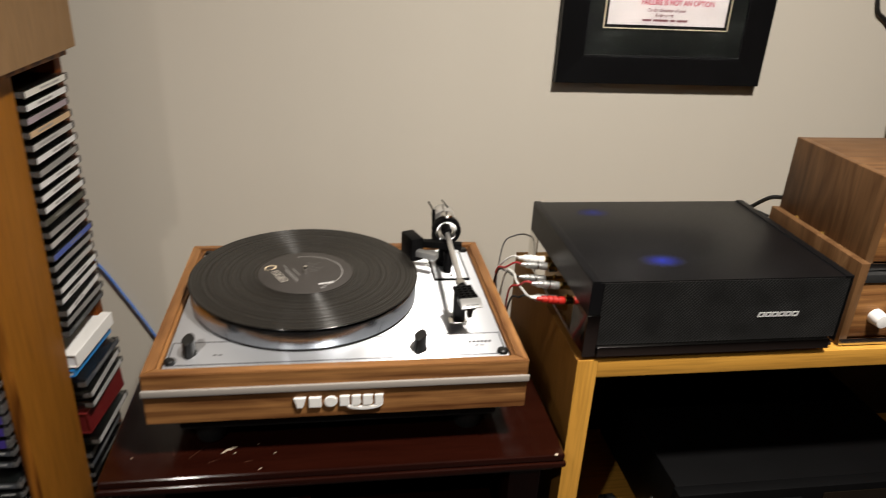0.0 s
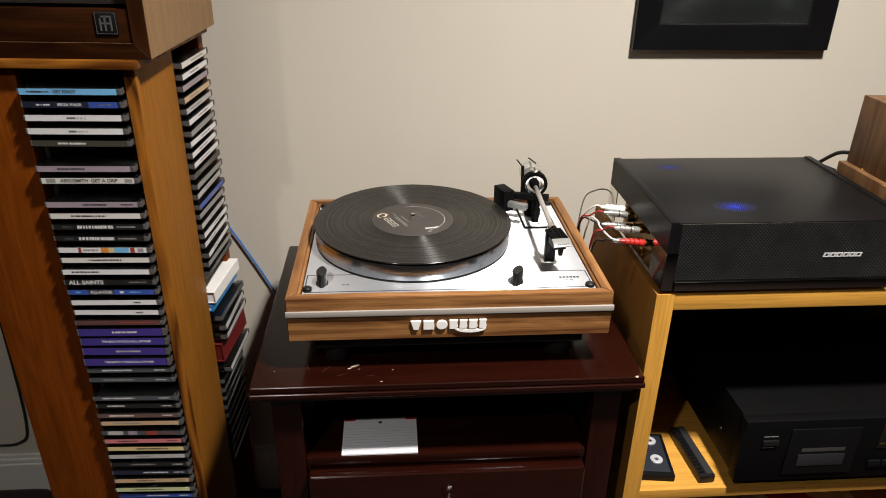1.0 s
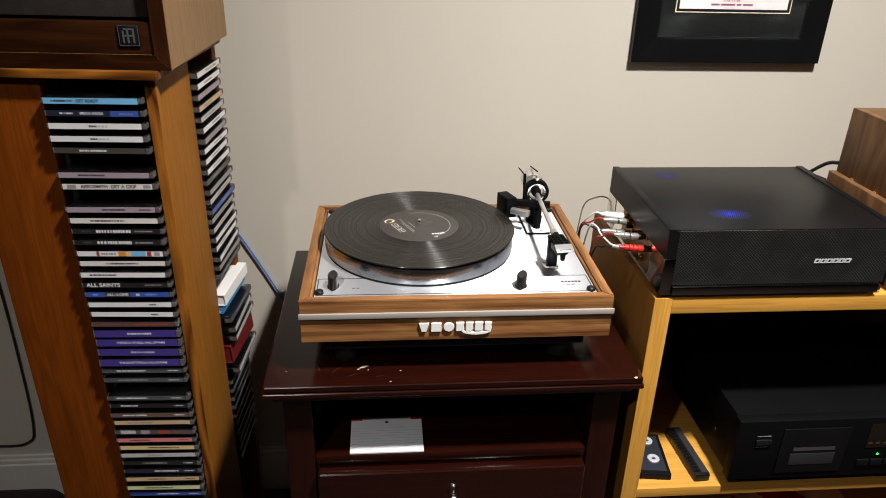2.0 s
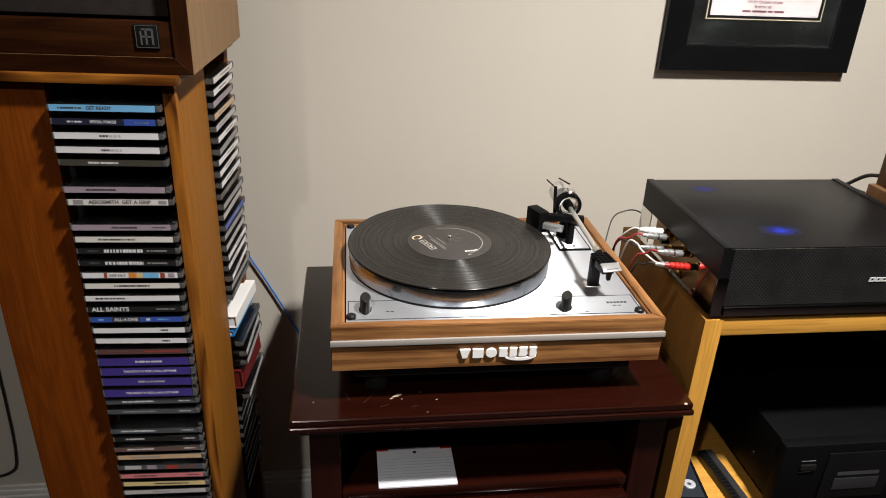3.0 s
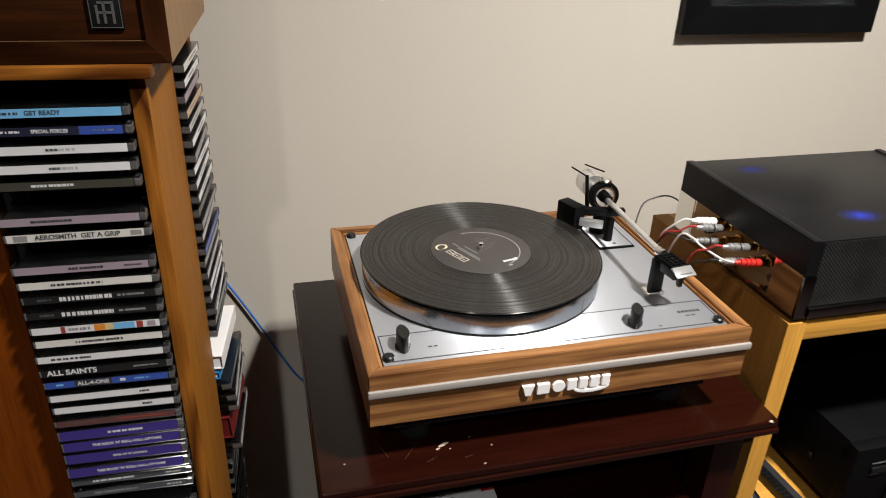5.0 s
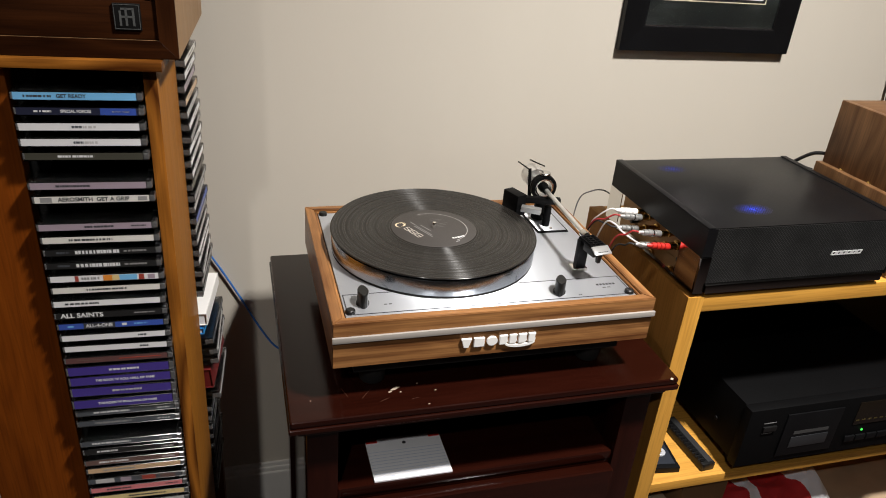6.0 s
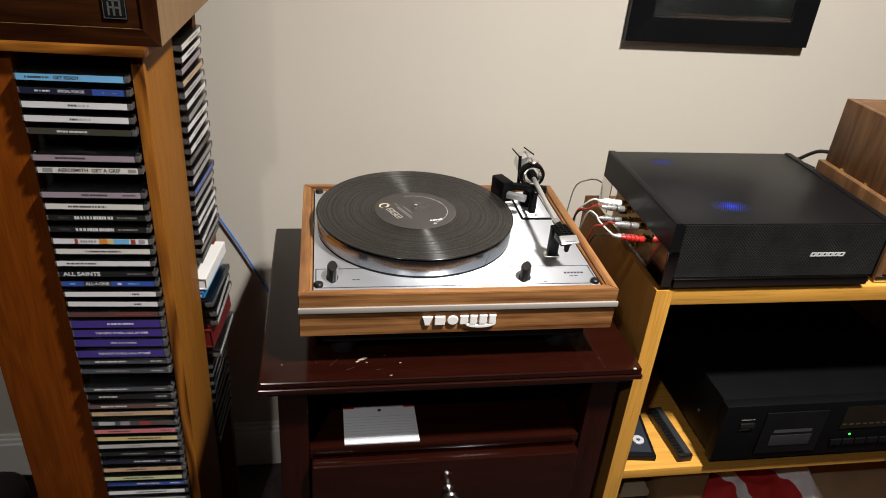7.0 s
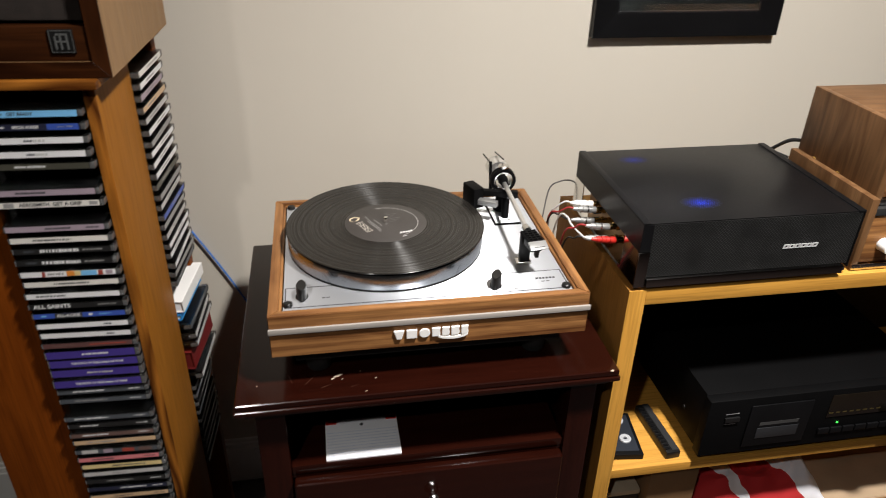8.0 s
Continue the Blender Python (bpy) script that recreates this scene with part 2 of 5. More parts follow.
def perforated(name, pitch):
    """Black sheet with staggered round holes, painted uneven grey for glints of the lit chassis behind."""
    m, n, l, b = material(name)
    tc, mp, vo = n.new("ShaderNodeTexCoord"), n.new("ShaderNodeMapping"), n.new("ShaderNodeTexVoronoi")
    sep, flat = n.new("ShaderNodeSeparateXYZ"), n.new("ShaderNodeCombineXYZ")
    l.new(tc.outputs["Object"], sep.inputs[0])
    l.new(sep.outputs["X"], flat.inputs["X"])
    l.new(sep.outputs["Z"], flat.inputs["Y"])
    mp.inputs["Rotation"].default_value = (0, 0, radians(45))
    l.new(flat.outputs[0], mp.inputs["Vector"])
    vo.voronoi_dimensions = "2D"
    l.new(mp.outputs["Vector"], vo.inputs["Vector"])
    vo.inputs["Scale"].default_value, vo.inputs["Randomness"].default_value = 1 / pitch, 0.0
    edge = n.new("ShaderNodeMath")
    edge.operation, edge.inputs[1].default_value = "LESS_THAN", 0.32
    l.new(vo.outputs["Distance"], edge.inputs[0])
    # glints from behind, put into the hole colour by noise
    spots = n.new("ShaderNodeTexNoise")
    spots.inputs["Scale"].default_value = 34
    l.new(tc.outputs["Object"], spots.inputs["Vector"])
    sr = n.new("ShaderNodeMapRange")
    sr.inputs["From Min"].default_value, sr.inputs["From Max"].default_value = 0.30, 0.75
    sr.inputs["To Min"].default_value, sr.inputs["To Max"].default_value = 0.018, 0.050
    l.new(spots.outputs["Fac"], sr.inputs["Value"])
    hole = n.new("ShaderNodeMix")
    hole.data_type = "RGBA"
    hole.inputs["A"].default_value = (0.0045, 0.0045, 0.0045, 1)
    l.new(edge.outputs[0], hole.inputs["Factor"])
    grey = n.new("ShaderNodeCombineColor")
    for k in range(3):
        l.new(sr.outputs["Result"], grey.inputs[k])
    l.new(grey.outputs[0], hole.inputs["B"])
    l.new(hole.outputs["Result"], b.inputs["Base Color"])
    b.inputs["Roughness"].default_value = 0.42
    b.inputs["Specular IOR Level"].default_value = 0.2
    bp = n.new("ShaderNodeBump")
    bp.invert = True
    bp.inputs["Strength"].default_value, bp.inputs["Distance"].default_value = 0.8, 0.0012
    l.new(edge.outputs[0], bp.inputs["Height"])
    l.new(bp.outputs["Normal"], b.inputs["Normal"])
    return m


PERFORATED = perforated("perforated black steel", 0.0034)


def clear(name, colour, rough):
    m, n, l, b = material(name)
    b.inputs["Base Color"].default_value = (*colour, 1)
    b.inputs["Roughness"].default_value, b.inputs["Transmission Weight"].default_value = rough, 1.0
    b.inputs["IOR"].default_value = 1.49
    return m


GLASS = clear("picture glass", (1, 1, 1), 0.02)
POLYSTYRENE = clear("clear scuffed polystyrene", (0.90, 0.90, 0.90), 0.14)
POLYSTYRENE.node_tree.nodes["Principled BSDF"].inputs["Specular IOR Level"].default_value = 0.2
FROSTED = clear("scuffed hinge polystyrene", (0.24, 0.24, 0.24), 0.10)
FROSTED.node_tree.nodes["Principled BSDF"].inputs["Transmission Weight"].default_value = 0.7


def glow(name, colour, strength):
    m, n, l, b = material(name)
    b.inputs["Base Color"].default_value = (0.0045, 0.0045, 0.005, 1)
    b.inputs["Roughness"].default_value, b.inputs["Specular IOR Level"].default_value = 0.36, 0.26
    b.inputs["Emission Color"].default_value, b.inputs["Emission Strength"].default_value = (*colour, 1), strength
    return m


def photo_print():
    """The dark landscape print of the mat: muted greens and greys in soft horizontal drifts."""
    m, n, l, b = material("dark landscape print")
    tc, mp, no = n.new("ShaderNodeTexCoord"), n.new("ShaderNodeMapping"), n.new("ShaderNodeTexNoise")
    mp.inputs["Scale"].default_value = (7, 1, 26)
    l.new(tc.outputs["Object"], mp.inputs["Vector"])
    l.new(mp.outputs["Vector"], no.inputs["Vector"])
    no.inputs["Scale"].default_value, no.inputs["Detail"].default_value = 1.0, 5
    ramp = n.new("ShaderNodeValToRGB")
    e = ramp.color_ramp.elements
    e[0].color, e[0].position = (0.0025, 0.003, 0.0028, 1), 0.38
    e[1].color, e[1].position = (0.022, 0.024, 0.024, 1), 0.72
    mid = e.new(0.55)
    mid.color = (0.0045, 0.0055, 0.005, 1)
    l.new(no.outputs["Fac"], ramp.inputs["Fac"])
    l.new(ramp.outputs["Color"], b.inputs["Base Color"])
    b.inputs["Roughness"].default_value, b.inputs["Specular IOR Level"].default_value = 0.6, 0.1
    return m


PRINT = photo_print()
INKS = {}


def ink(name, colour, rough=0.42):
    if name not in INKS:
        INKS[name] = plain(name + " printed card", colour, rough, vary=0.1, scale=90)
    return INKS[name]


# ---- building helpers (all coordinates are those of the room) ----
def thing(name, place, label, category, group="", kind=""):
    ob = new(name)
    ob.empty_display_size = 0.05
    ob.location = place
    return tagged(ob, label, category, group, kind)


def part(name, bm, mat, parent, label="", smooth=True):
    """Links a bmesh, built in room coordinates, as one mesh under a thing or a part of it."""
    root = parent
    while root.parent:
        root = root.parent
    bm.transform(root.matrix_basis.inverted())
    me = bpy.data.meshes.new(name)
    bm.normal_update()
    bm.to_mesh(me)
    bm.free()
    me.materials.append(mat)
    if smooth:
        me.shade_smooth()
        me.set_sharp_from_angle(angle=radians(35))
    ob = new(name, me)
    ob.parent = parent
    return tagged(ob, label, "", "", "stuff" if name in PRINTED else "")


PRINTED = ("spine_print", "deck_print", "panel_print", "label_print", "card_ruling", "front_mark", "legend", "cover_glow")


def solid(name, bm, mat, label="", category="", kind="structure"):
    """A top-level mesh of the setting."""
    me = bpy.data.meshes.new(name)
    bm.normal_update()
    bm.to_mesh(me)
    bm.free()
    me.materials.append(mat)
    return tagged(new(name, me), label, category, "", kind)


def box(x0, x1, y0, y1, z0, z1, bevel=0.0, bm=None, seg=2):
    own = bmesh.new()
    m = Matrix.Translation(((x0 + x1) / 2, (y0 + y1) / 2, (z0 + z1) / 2)) @ Matrix.Diagonal((x1 - x0, y1 - y0, z1 - z0, 1))
    bmesh.ops.create_cube(own, size=1, matrix=m)
    if bevel:
        bmesh.ops.bevel(own, geom=own.edges[:], offset=bevel, segments=seg, profile=0.6, affect="EDGES", clamp_overlap=True)
    return merged(own, bm)


def merged(own, bm):
    if bm is None:
        return own
    me = bpy.data.meshes.new("tmp")
    own.to_mesh(me)
    own.free()
    bm.from_mesh(me)
    bpy.data.meshes.remove(me)
    return bm


def rod(p, q, r0, r1=None, seg=20, bevel=0.0, bm=None):
    """A cylinder or cone between two points."""
    p, q = Vector(p), Vector(q)
    own = bmesh.new()
    turn = (q - p).to_track_quat("Z", "Y").to_matrix().to_4x4()
    m = Matrix.Translation((p + q) / 2) @ turn
    bmesh.ops.create_cone(own, cap_ends=True, segments=seg, radius1=r0, radius2=r0 if r1 is None else r1, depth=(q - p).length, matrix=m)
    if bevel:
        rims = [e for e in own.edges if len(e.link_faces) == 2 and any(len(f.verts) > 4 for f in e.link_faces)]
        bmesh.ops.bevel(own, geom=rims, offset=bevel, segments=2, profile=0.6, affect="EDGES")
    return merged(own, bm)


def lathe(profile, place, seg=48, axis=None, bm=None):
    """A body turned round the z axis (or another direction) from (radius, height) pairs."""
    own = bmesh.new()
    rings = []
    for r, z in profile:
        if r < 1e-6:
            rings.append([own.verts.new((0, 0, z))])
        else:
            rings.append([own.verts.new((r * math.cos(2 * math.pi * k / seg), r * math.sin(2 * math.pi * k / seg), z)) for k in range(seg)])
    for a, b in zip(rings, rings[1:]):
        for k in range(seg):
            j = (k + 1) % seg
            if len(a) == 1 and len(b) == 1:
                continue
            if len(a) == 1:
                own.faces.new((a[0], b[j], b[k]))
            elif len(b) == 1:
                own.faces.new((a[k], a[j], b[0]))
            else:
                own.faces.new((a[k], a[j], b[j], b[k]))
    bmesh.ops.recalc_face_normals(own, faces=own.faces[:])
    m = Matrix.Translation(place)
    if axis:
        m = m @ Vector(axis).to_track_quat("Z", "Y").to_matrix().to_4x4()
    own.transform(m)
    return merged(own, bm)


def tube(points, r, seg=10, bm=None, steps=6):
    """A cable through points, smoothed by a Catmull-Rom curve."""
    p = [Vector(a) for a in points]
    p = [2 * p[0] - p[1], *p, 2 * p[-1] - p[-2]]
    line = []
    for a, b, c, d in zip(p, p[1:], p[2:], p[3:]):
        for k in range(steps):
            t = k / steps
            line.append(0.5 * (2 * b + (c - a) * t + (2 * a - 5 * b + 4 * c - d) * t * t + (3 * b - a - 3 * c + d) * t ** 3))
    line.append(p[-2])
    own = bmesh.new()
    rings, up = [], Vector((0.3, 0.2, 1)).normalized()
    for k, v in enumerate(line):
        way = (line[min(k + 1, len(line) - 1)] - line[max(k - 1, 0)]).normalized()
        side = way.cross(up).normalized()
        up = side.cross(way).normalized()
        rings.append([own.verts.new(v + r * (math.cos(2 * math.pi * i / seg) * side + math.sin(2 * math.pi * i / seg) * up)) for i in range(seg)])
    for a, b in zip(rings, rings[1:]):
        for i in range(seg):
            own.faces.new((a[i], a[(i + 1) % seg], b[(i + 1) % seg], b[i]))
    own.faces.new(rings[0][::-1])
    own.faces.new(rings[-1])
    bmesh.ops.recalc_face_normals(own, faces=own.faces[:])
    return merged(own, bm)


def prism(outline, matrix, depth, bevel=0.0, bm=None):
    """A flat outline in its own x-y plane, raised by depth along z and set by matrix."""
    own = bmesh.new()
    face = own.faces.new([own.verts.new((x, y, 0)) for x, y in outline])
    up = bmesh.ops.extrude_face_region(own, geom=[face])
    bmesh.ops.translate(own, vec=(0, 0, depth), verts=[v for v in up["geom"] if isinstance(v, bmesh.types.BMVert)])
    bmesh.ops.recalc_face_normals(own, faces=own.faces[:])
    if bevel:
        bmesh.ops.bevel(own, geom=own.edges[:], offset=bevel, segments=1, affect="EDGES", clamp_overlap=True)
    own.transform(matrix)
    return merged(own, bm)


def lettering(words, height, matrix, width=None, bm=None):
    """Flat letters of the built-in font, centred on the origin of matrix."""
    data = bpy.data.curves.new("letters", "FONT")
    data.body, data.size, data.align_x, data.align_y, data.extrude, data.offset = words, height * 1.35, "CENTER", "CENTER", 0.00008, height * 0.035
    ob = bpy.data.objects.new("letters", data)
    scene.collection.objects.link(ob)
    me = bpy.data.meshes.new_from_object(ob.evaluated_get(bpy.context.evaluated_depsgraph_get()))
    bpy.data.objects.remove(ob)
    own = bmesh.new()
    own.from_mesh(me)
    bpy.data.meshes.remove(me)
    if width:
        xs = [v.co.x for v in own.verts]
        s = width / (max(xs) - min(xs))
        own.transform(Matrix.Diagonal((s, 1, 1, 1)))
    own.transform(matrix)
    return merged(own, bm)


FACING_FRONT = Matrix.Rotation(radians(90), 4, "X")  # x stays, y becomes up, the face looks to -y


def front_at(x, y, z):
    return Matrix.Translation((x, y, z)) @ FACING_FRONT


def bars(spans, z, h, y, bm=None, t=0.00015):
    """Thin printed bars on a face that looks to -y."""
    bm = bm or bmesh.new()
    for x0, x1 in spans:
        box(x0, x1, y - t, y, z - h / 2, z + h / 2, bm=bm)
    return bm


# ---- the room ----
X0, X1, Y0 = -2.6, 3.2, -4.2
solid("wall_north", box(X0 - 0.1, X1 + 0.1, WALL, WALL + 0.1, 0, CEIL + 0.1), PAINT, "beige painted wall behind the hi-fi furniture", "wall")
# three unseen walls added to close the room, dark to hold light down
solid("wall_south", box(X0 - 0.1, X1 + 0.1, Y0 - 0.1, Y0, 0, CEIL + 0.1), UNSEEN_WALL_DARK, "unseen wall closing the room, coloured dark", "wall")
solid("wall_west", box(X0 - 0.1, X0, Y0, WALL, 0, CEIL + 0.1), UNSEEN_WALL_DARK, "unseen side wall closing the room, coloured dark", "wall")
solid("wall_east", box(X1, X1 + 0.1, Y0, WALL, 0, CEIL + 0.1), UNSEEN_WALL_DARK, "unseen side wall closing the room, coloured dark", "wall")
solid("floor", box(X0, X1, Y0, WALL, FLOOR - 0.1, FLOOR), CARPET, "dark carpeted floor in shadow", "floor")
solid("ceiling", box(X0, X1, Y0, WALL, CEIL, CEIL + 0.1), CEILING_WHITE, "white painted ceiling", "ceiling")

bm = bmesh.new()
box(X0, X1, WALL - 0.014, WALL, FLOOR, 0.128, 0.002, bm)
box(X0, X1, WALL - 0.010, WALL, 0.128, 0.140, 0.003, bm)
box(X0, X1, WALL - 0.006, WALL, 0.140, 0.150, 0.002, bm)
solid("baseboard", bm, TRIM_WHITE, "white moulded baseboard along the wall", "baseboard")

LAMP_GLOW = glow("lamp diffuser", WARM, 3.0)
for x, y, watts, size in LAMPS:
    lamp = thing("ceiling_light", (x, y, CEIL), "round white recessed ceiling light, switched on", "ceiling light", "ceiling lights")
    part("trim_ring", lathe([(size * 0.62, -0.001), (size * 0.8, -0.001), (size * 0.8, -0.012), (size * 0.62, -0.012), (size * 0.62, -0.001)], (x, y, CEIL)), TRIM_WHITE, lamp)
    part("diffuser", lathe([(0, -0.002), (size * 0.61, -0.002), (size * 0.61, -0.006), (0, -0.006)], (x, y, CEIL)), LAMP_GLOW, lamp)


# ---- picture on the wall ----
def picture():
    x0, x1, z0, z1, f, t = 0.417, 0.788, 1.055, 1.50, 0.047, 0.0145
    p = thing("picture_frame", ((x0 + x1) / 2, WALL, z0), "wide black wooden picture frame with a certificate, hung on the wall", "picture")
    y1 = WALL - 0.001
    y0 = y1 - t

    def moulding(a, b, c, d):
        # mitred rail from outer points a, b to inner points c, d
        bm = bmesh.new()
        lo = [bm.verts.new((x, y1, z)) for x, z in (a, b, d, c)]
        hi = [bm.verts.new((x, y0 + (0.003 if k > 1 else 0.0), z)) for k, (x, z) in enumerate((a, b, d, c))]
        for k in range(4):
            bm.faces.new((lo[k], lo[(k + 1) % 4], hi[(k + 1) % 4], hi[k]))
        bm.faces.new(lo[::-1])
        bm.faces.new(hi)
        bmesh.ops.recalc_face_normals(bm, faces=bm.faces[:])
        return bm

    o = [(x0, z0), (x1, z0), (x1, z1), (x0, z1)]
    i = [(x0 + f, z0 + f), (x1 - f, z0 + f), (x1 - f, z1 - f), (x0 + f, z1 - f)]
    for k in range(4):
        j = (k + 1) % 4
        part("frame_rail", moulding(o[k], o[j], i[k], i[j]), SATIN_BLACK, p, smooth=False)
    part("backing", box(x0 + 0.01, x1 - 0.01, y1 - 0.006, y1 - 0.001, z0 + 0.01, z1 - 0.01), VOID, p)
    part("mat", box(x0 + f - 0.004, x1 - f + 0.004, y1 - 0.009, y1 - 0.0065, z0 + f - 0.004, z1 - f + 0.004), PRINT, p, "dark printed landscape mat")
    cx0, cx1, cz0, cz1 = 0.496, 0.704, 1.152, 1.42
    y = y1 - 0.0095
    part("certificate", box(cx0, cx1, y - 0.0006, y, cz0, cz1), ink("pinkish white paper", (0.44, 0.41, 0.41), 0.6), p, "white printed certificate")
    gold, dark = bmesh.new(), bmesh.new()
    for bmk, a, w, d in ((dark, 0.0, 0.005, 0.0016), (gold, 0.005, 0.0015, 0.0020)):
        for bx in ((cx0 - a - w, cx1 + a + w, cz0 - a - w, cz0 - a), (cx0 - a - w, cx1 + a + w, cz1 + a, cz1 + a + w),
                   (cx0 - a - w, cx0 - a, cz0 - a, cz1 + a), (cx1 + a, cx1 + a + w, cz0 - a, cz1 + a)):
            box(bx[0], bx[1], y - d, y, bx[2], bx[3], bm=bmk)
    part("fillet", gold, ink("pale gold", (0.45, 0.38, 0.26)), p, "thin pale gold fillet")
    part("bevel_border", dark, SATIN_BLACK, p)
    yt = y - 0.0008
    mid = (cx0 + cx1) / 2
    part("lettering", lettering("FAILURE IS NOT AN OPTION", 0.0085, front_at(mid + 0.015, yt, 1.188), 0.128), ink("dark red", (0.30, 0.02, 0.05)), p)
    small = lettering("On the Occasion of your", 0.0052, front_at(mid - 0.003, yt, 1.176), 0.068)
    lettering("Retirement", 0.0052, front_at(mid - 0.006, yt, 1.168), 0.032, bm=small)
    bars([(mid - 0.044, mid - 0.028), (mid - 0.025, mid + 0.002), (mid + 0.005, mid + 0.014), (mid + 0.017, mid + 0.036)], 1.160, 0.0035, yt, small)
    part("lettering", small, ink("brown ink", (0.12, 0.04, 0.05)), p)
    g = part("glass", box(x0 + f - 0.002, x1 - f + 0.002, y1 - 0.0133, y1 - 0.0120, z0 + f - 0.002, z1 - f + 0.002), GLASS, p)
    g.visible_shadow = False


picture()


# ---- the dark nightstand ----
def nightstand():
    x0, x1, y0, y1, top = -0.226, 0.326, 0.814, 1.262, 0.697
    n = thing("nightstand", ((x0 + x1) / 2, (y0 + y1) / 2, FLOOR), "dark espresso-stained wooden nightstand with a chipped top and open shelf", "nightstand")
    X, Y, Z = ESPRESSO["x"], ESPRESSO["y"], ESPRESSO["z"]
    part("tabletop", box(x0 + 0.002, x1 - 0.002, y0 + 0.002, y1, top - 0.0105, top, 0.0035, seg=3), X, n, "glossy chipped top")
    part("edge_moulding", box(x0, x1, y0, y1 - 0.001, top - 0.0195, top - 0.0108, 0.0030, seg=3), X, n)
    part("top_moulding", box(x0 + 0.011, x1 - 0.011, y0 + 0.011, y1 - 0.004, top - 0.032, top - 0.0197, 0.004), X, n)
    bx0, bx1, by0, by1 = x0 + 0.024, x1 - 0.022, y0 + 0.026, y1 - 0.012
    w = 0.042
    for px in (bx0, bx1 - w):
        for py in (by0, by1 - w):
            part("post", box(px, px + w, py, py + w, FLOOR, top - 0.0325, 0.003), Z, n)
    for sx in (bx0 + 0.008, bx1 - 0.020):
        part("side_panel", box(sx, sx + 0.012, by0 + w, by1 - w, FLOOR + 0.10, top - 0.033), Y, n)
    part("back_panel", box(bx0 + w, bx1 - w, by1 - 0.016, by1 - 0.008, FLOOR + 0.10, top - 0.033), X, n)
    part("shelf", box(bx0 + w + 0.0005, bx1 - w - 0.0005, by0 + 0.004, by1 - 0.017, 0.530, 0.546, 0.002), X, n)
    part("rail", box(bx0 + w + 0.0005, bx1 - w - 0.0005, by0 + 0.006, by0 + 0.024, 0.5215, 0.5295, 0.001), X, n)
    part("rail", box(bx0 + w + 0.0005, bx1 - w - 0.0005, by0 + 0.006, by0 + 0.026, 0.13, 0.16, 0.002), X, n)
    d = part("drawer", box(bx0 + w + 0.003, bx1 - w - 0.003, by0 - 0.016, by0 + 0.0035, 0.360, 0.5270, 0.005, seg=3), X, n)
    part("door_panel", box(bx0 + w + 0.003, bx1 - w - 0.003, by0 - 0.016, by0 + 0.0035, 0.172, 0.353, 0.005, seg=3), X, n)
    kx, kz = (x0 + x1) / 2 + 0.003, 0.4685
    part("knob", lathe([(0, 0), (0.0075, 0), (0.0078, 0.002), (0.005, 0.005), (0.0042, 0.010), (0.006, 0.014), (0.0112, 0.018), (0.0125, 0.0225), (0.0108, 0.027), (0.006, 0.0295), (0, 0.030)],
                       (kx, by0 - 0.0165, kz), 28, (0, -1, 0)), STEEL, d, "round brushed nickel knob")
    # worn chips in the lacquer of the top
    rnd = random.Random(4)
    for cx, cy, s, k in ((-0.082, 0.863, 0.0070, 0.36), (-0.090, 0.8565, 0.0025, 0.5), (-0.030, 0.850, 0.0014, 0.5), (-0.077, 0.854, 0.0010, 0.7),
                         (-0.051, 0.868, 0.0010, 0.6), (-0.045, 0.824, 0.0022, 0.25), (-0.195, 0.855, 0.0011, 0.7), (0.312, 0.8170, 0.0022, 0.9)):
        pts = []
        for a in range(11):
            r = s * (0.6 + 0.8 * rnd.random())
            pts.append((r * math.cos(a * 2 * math.pi / 11), k * r * math.sin(a * 2 * math.pi / 11)))
        part("chip", prism(pts, Matrix.Translation((cx, cy, top - 0.0001)) @ Matrix.Rotation(0.35, 4, "Z"), 0.0003), RAW, n, "bare wood chip", False)
    for cx, cy, a, L in ((-0.150, 0.865, 1.9, 0.020), (-0.122, 0.858, 0.9, 0.022), (-0.100, 0.842, 0.4, 0.014), (-0.06, 0.838, 0.2, 0.010)):
        part("scratch", prism([(-L / 2, -0.0003), (L / 2, -0.0001), (L / 2, 0.0002), (-L / 2, 0.0003)], Matrix.Translation((cx, cy, top - 0.0001)) @ Matrix.Rotation(a, 4, "Z"), 0.0002),
             ink("worn brown", (0.06, 0.025, 0.014)), n, "", False)


nightstand()


def card_pack():
    z = 0.5465
    c = thing("index_cards", (-0.05, 0.885, z), "white lined index cards with red clips on the nightstand shelf", "index cards")
    x0, x1, y0, y1 = -0.108, 0.006, 0.846, 0.930
    part("card_block", box(x0, x1, y0, y1, z, z + 0.0032, 0.0004), PAPER, c)
    lines = bmesh.new()
    for k in range(9):
        y = y0 + 0.006 + k * 0.0062
        box(x0 + 0.002, x1 - 0.002, y, y + 0.0005, z + 0.0032, z + 0.00335, bm=lines)
    part("card_ruling", lines, ink("pale blue rule", (0.36, 0.45, 0.62)), c)
    for cx in (x0 + 0.009, x1 - 0.009):
        part("corner_clip", box(cx - 0.0085, cx + 0.0085, y1 - 0.009, y1 + 0.001, z + 0.0015, z + 0.0042, 0.0008), RED, c, "red corner clip")
    part("punch_hole", rod((-0.051, y1 - 0.014, z + 0.0031), (-0.051, y1 - 0.014, z + 0.0034), 0.003), INK, c)


card_pack()


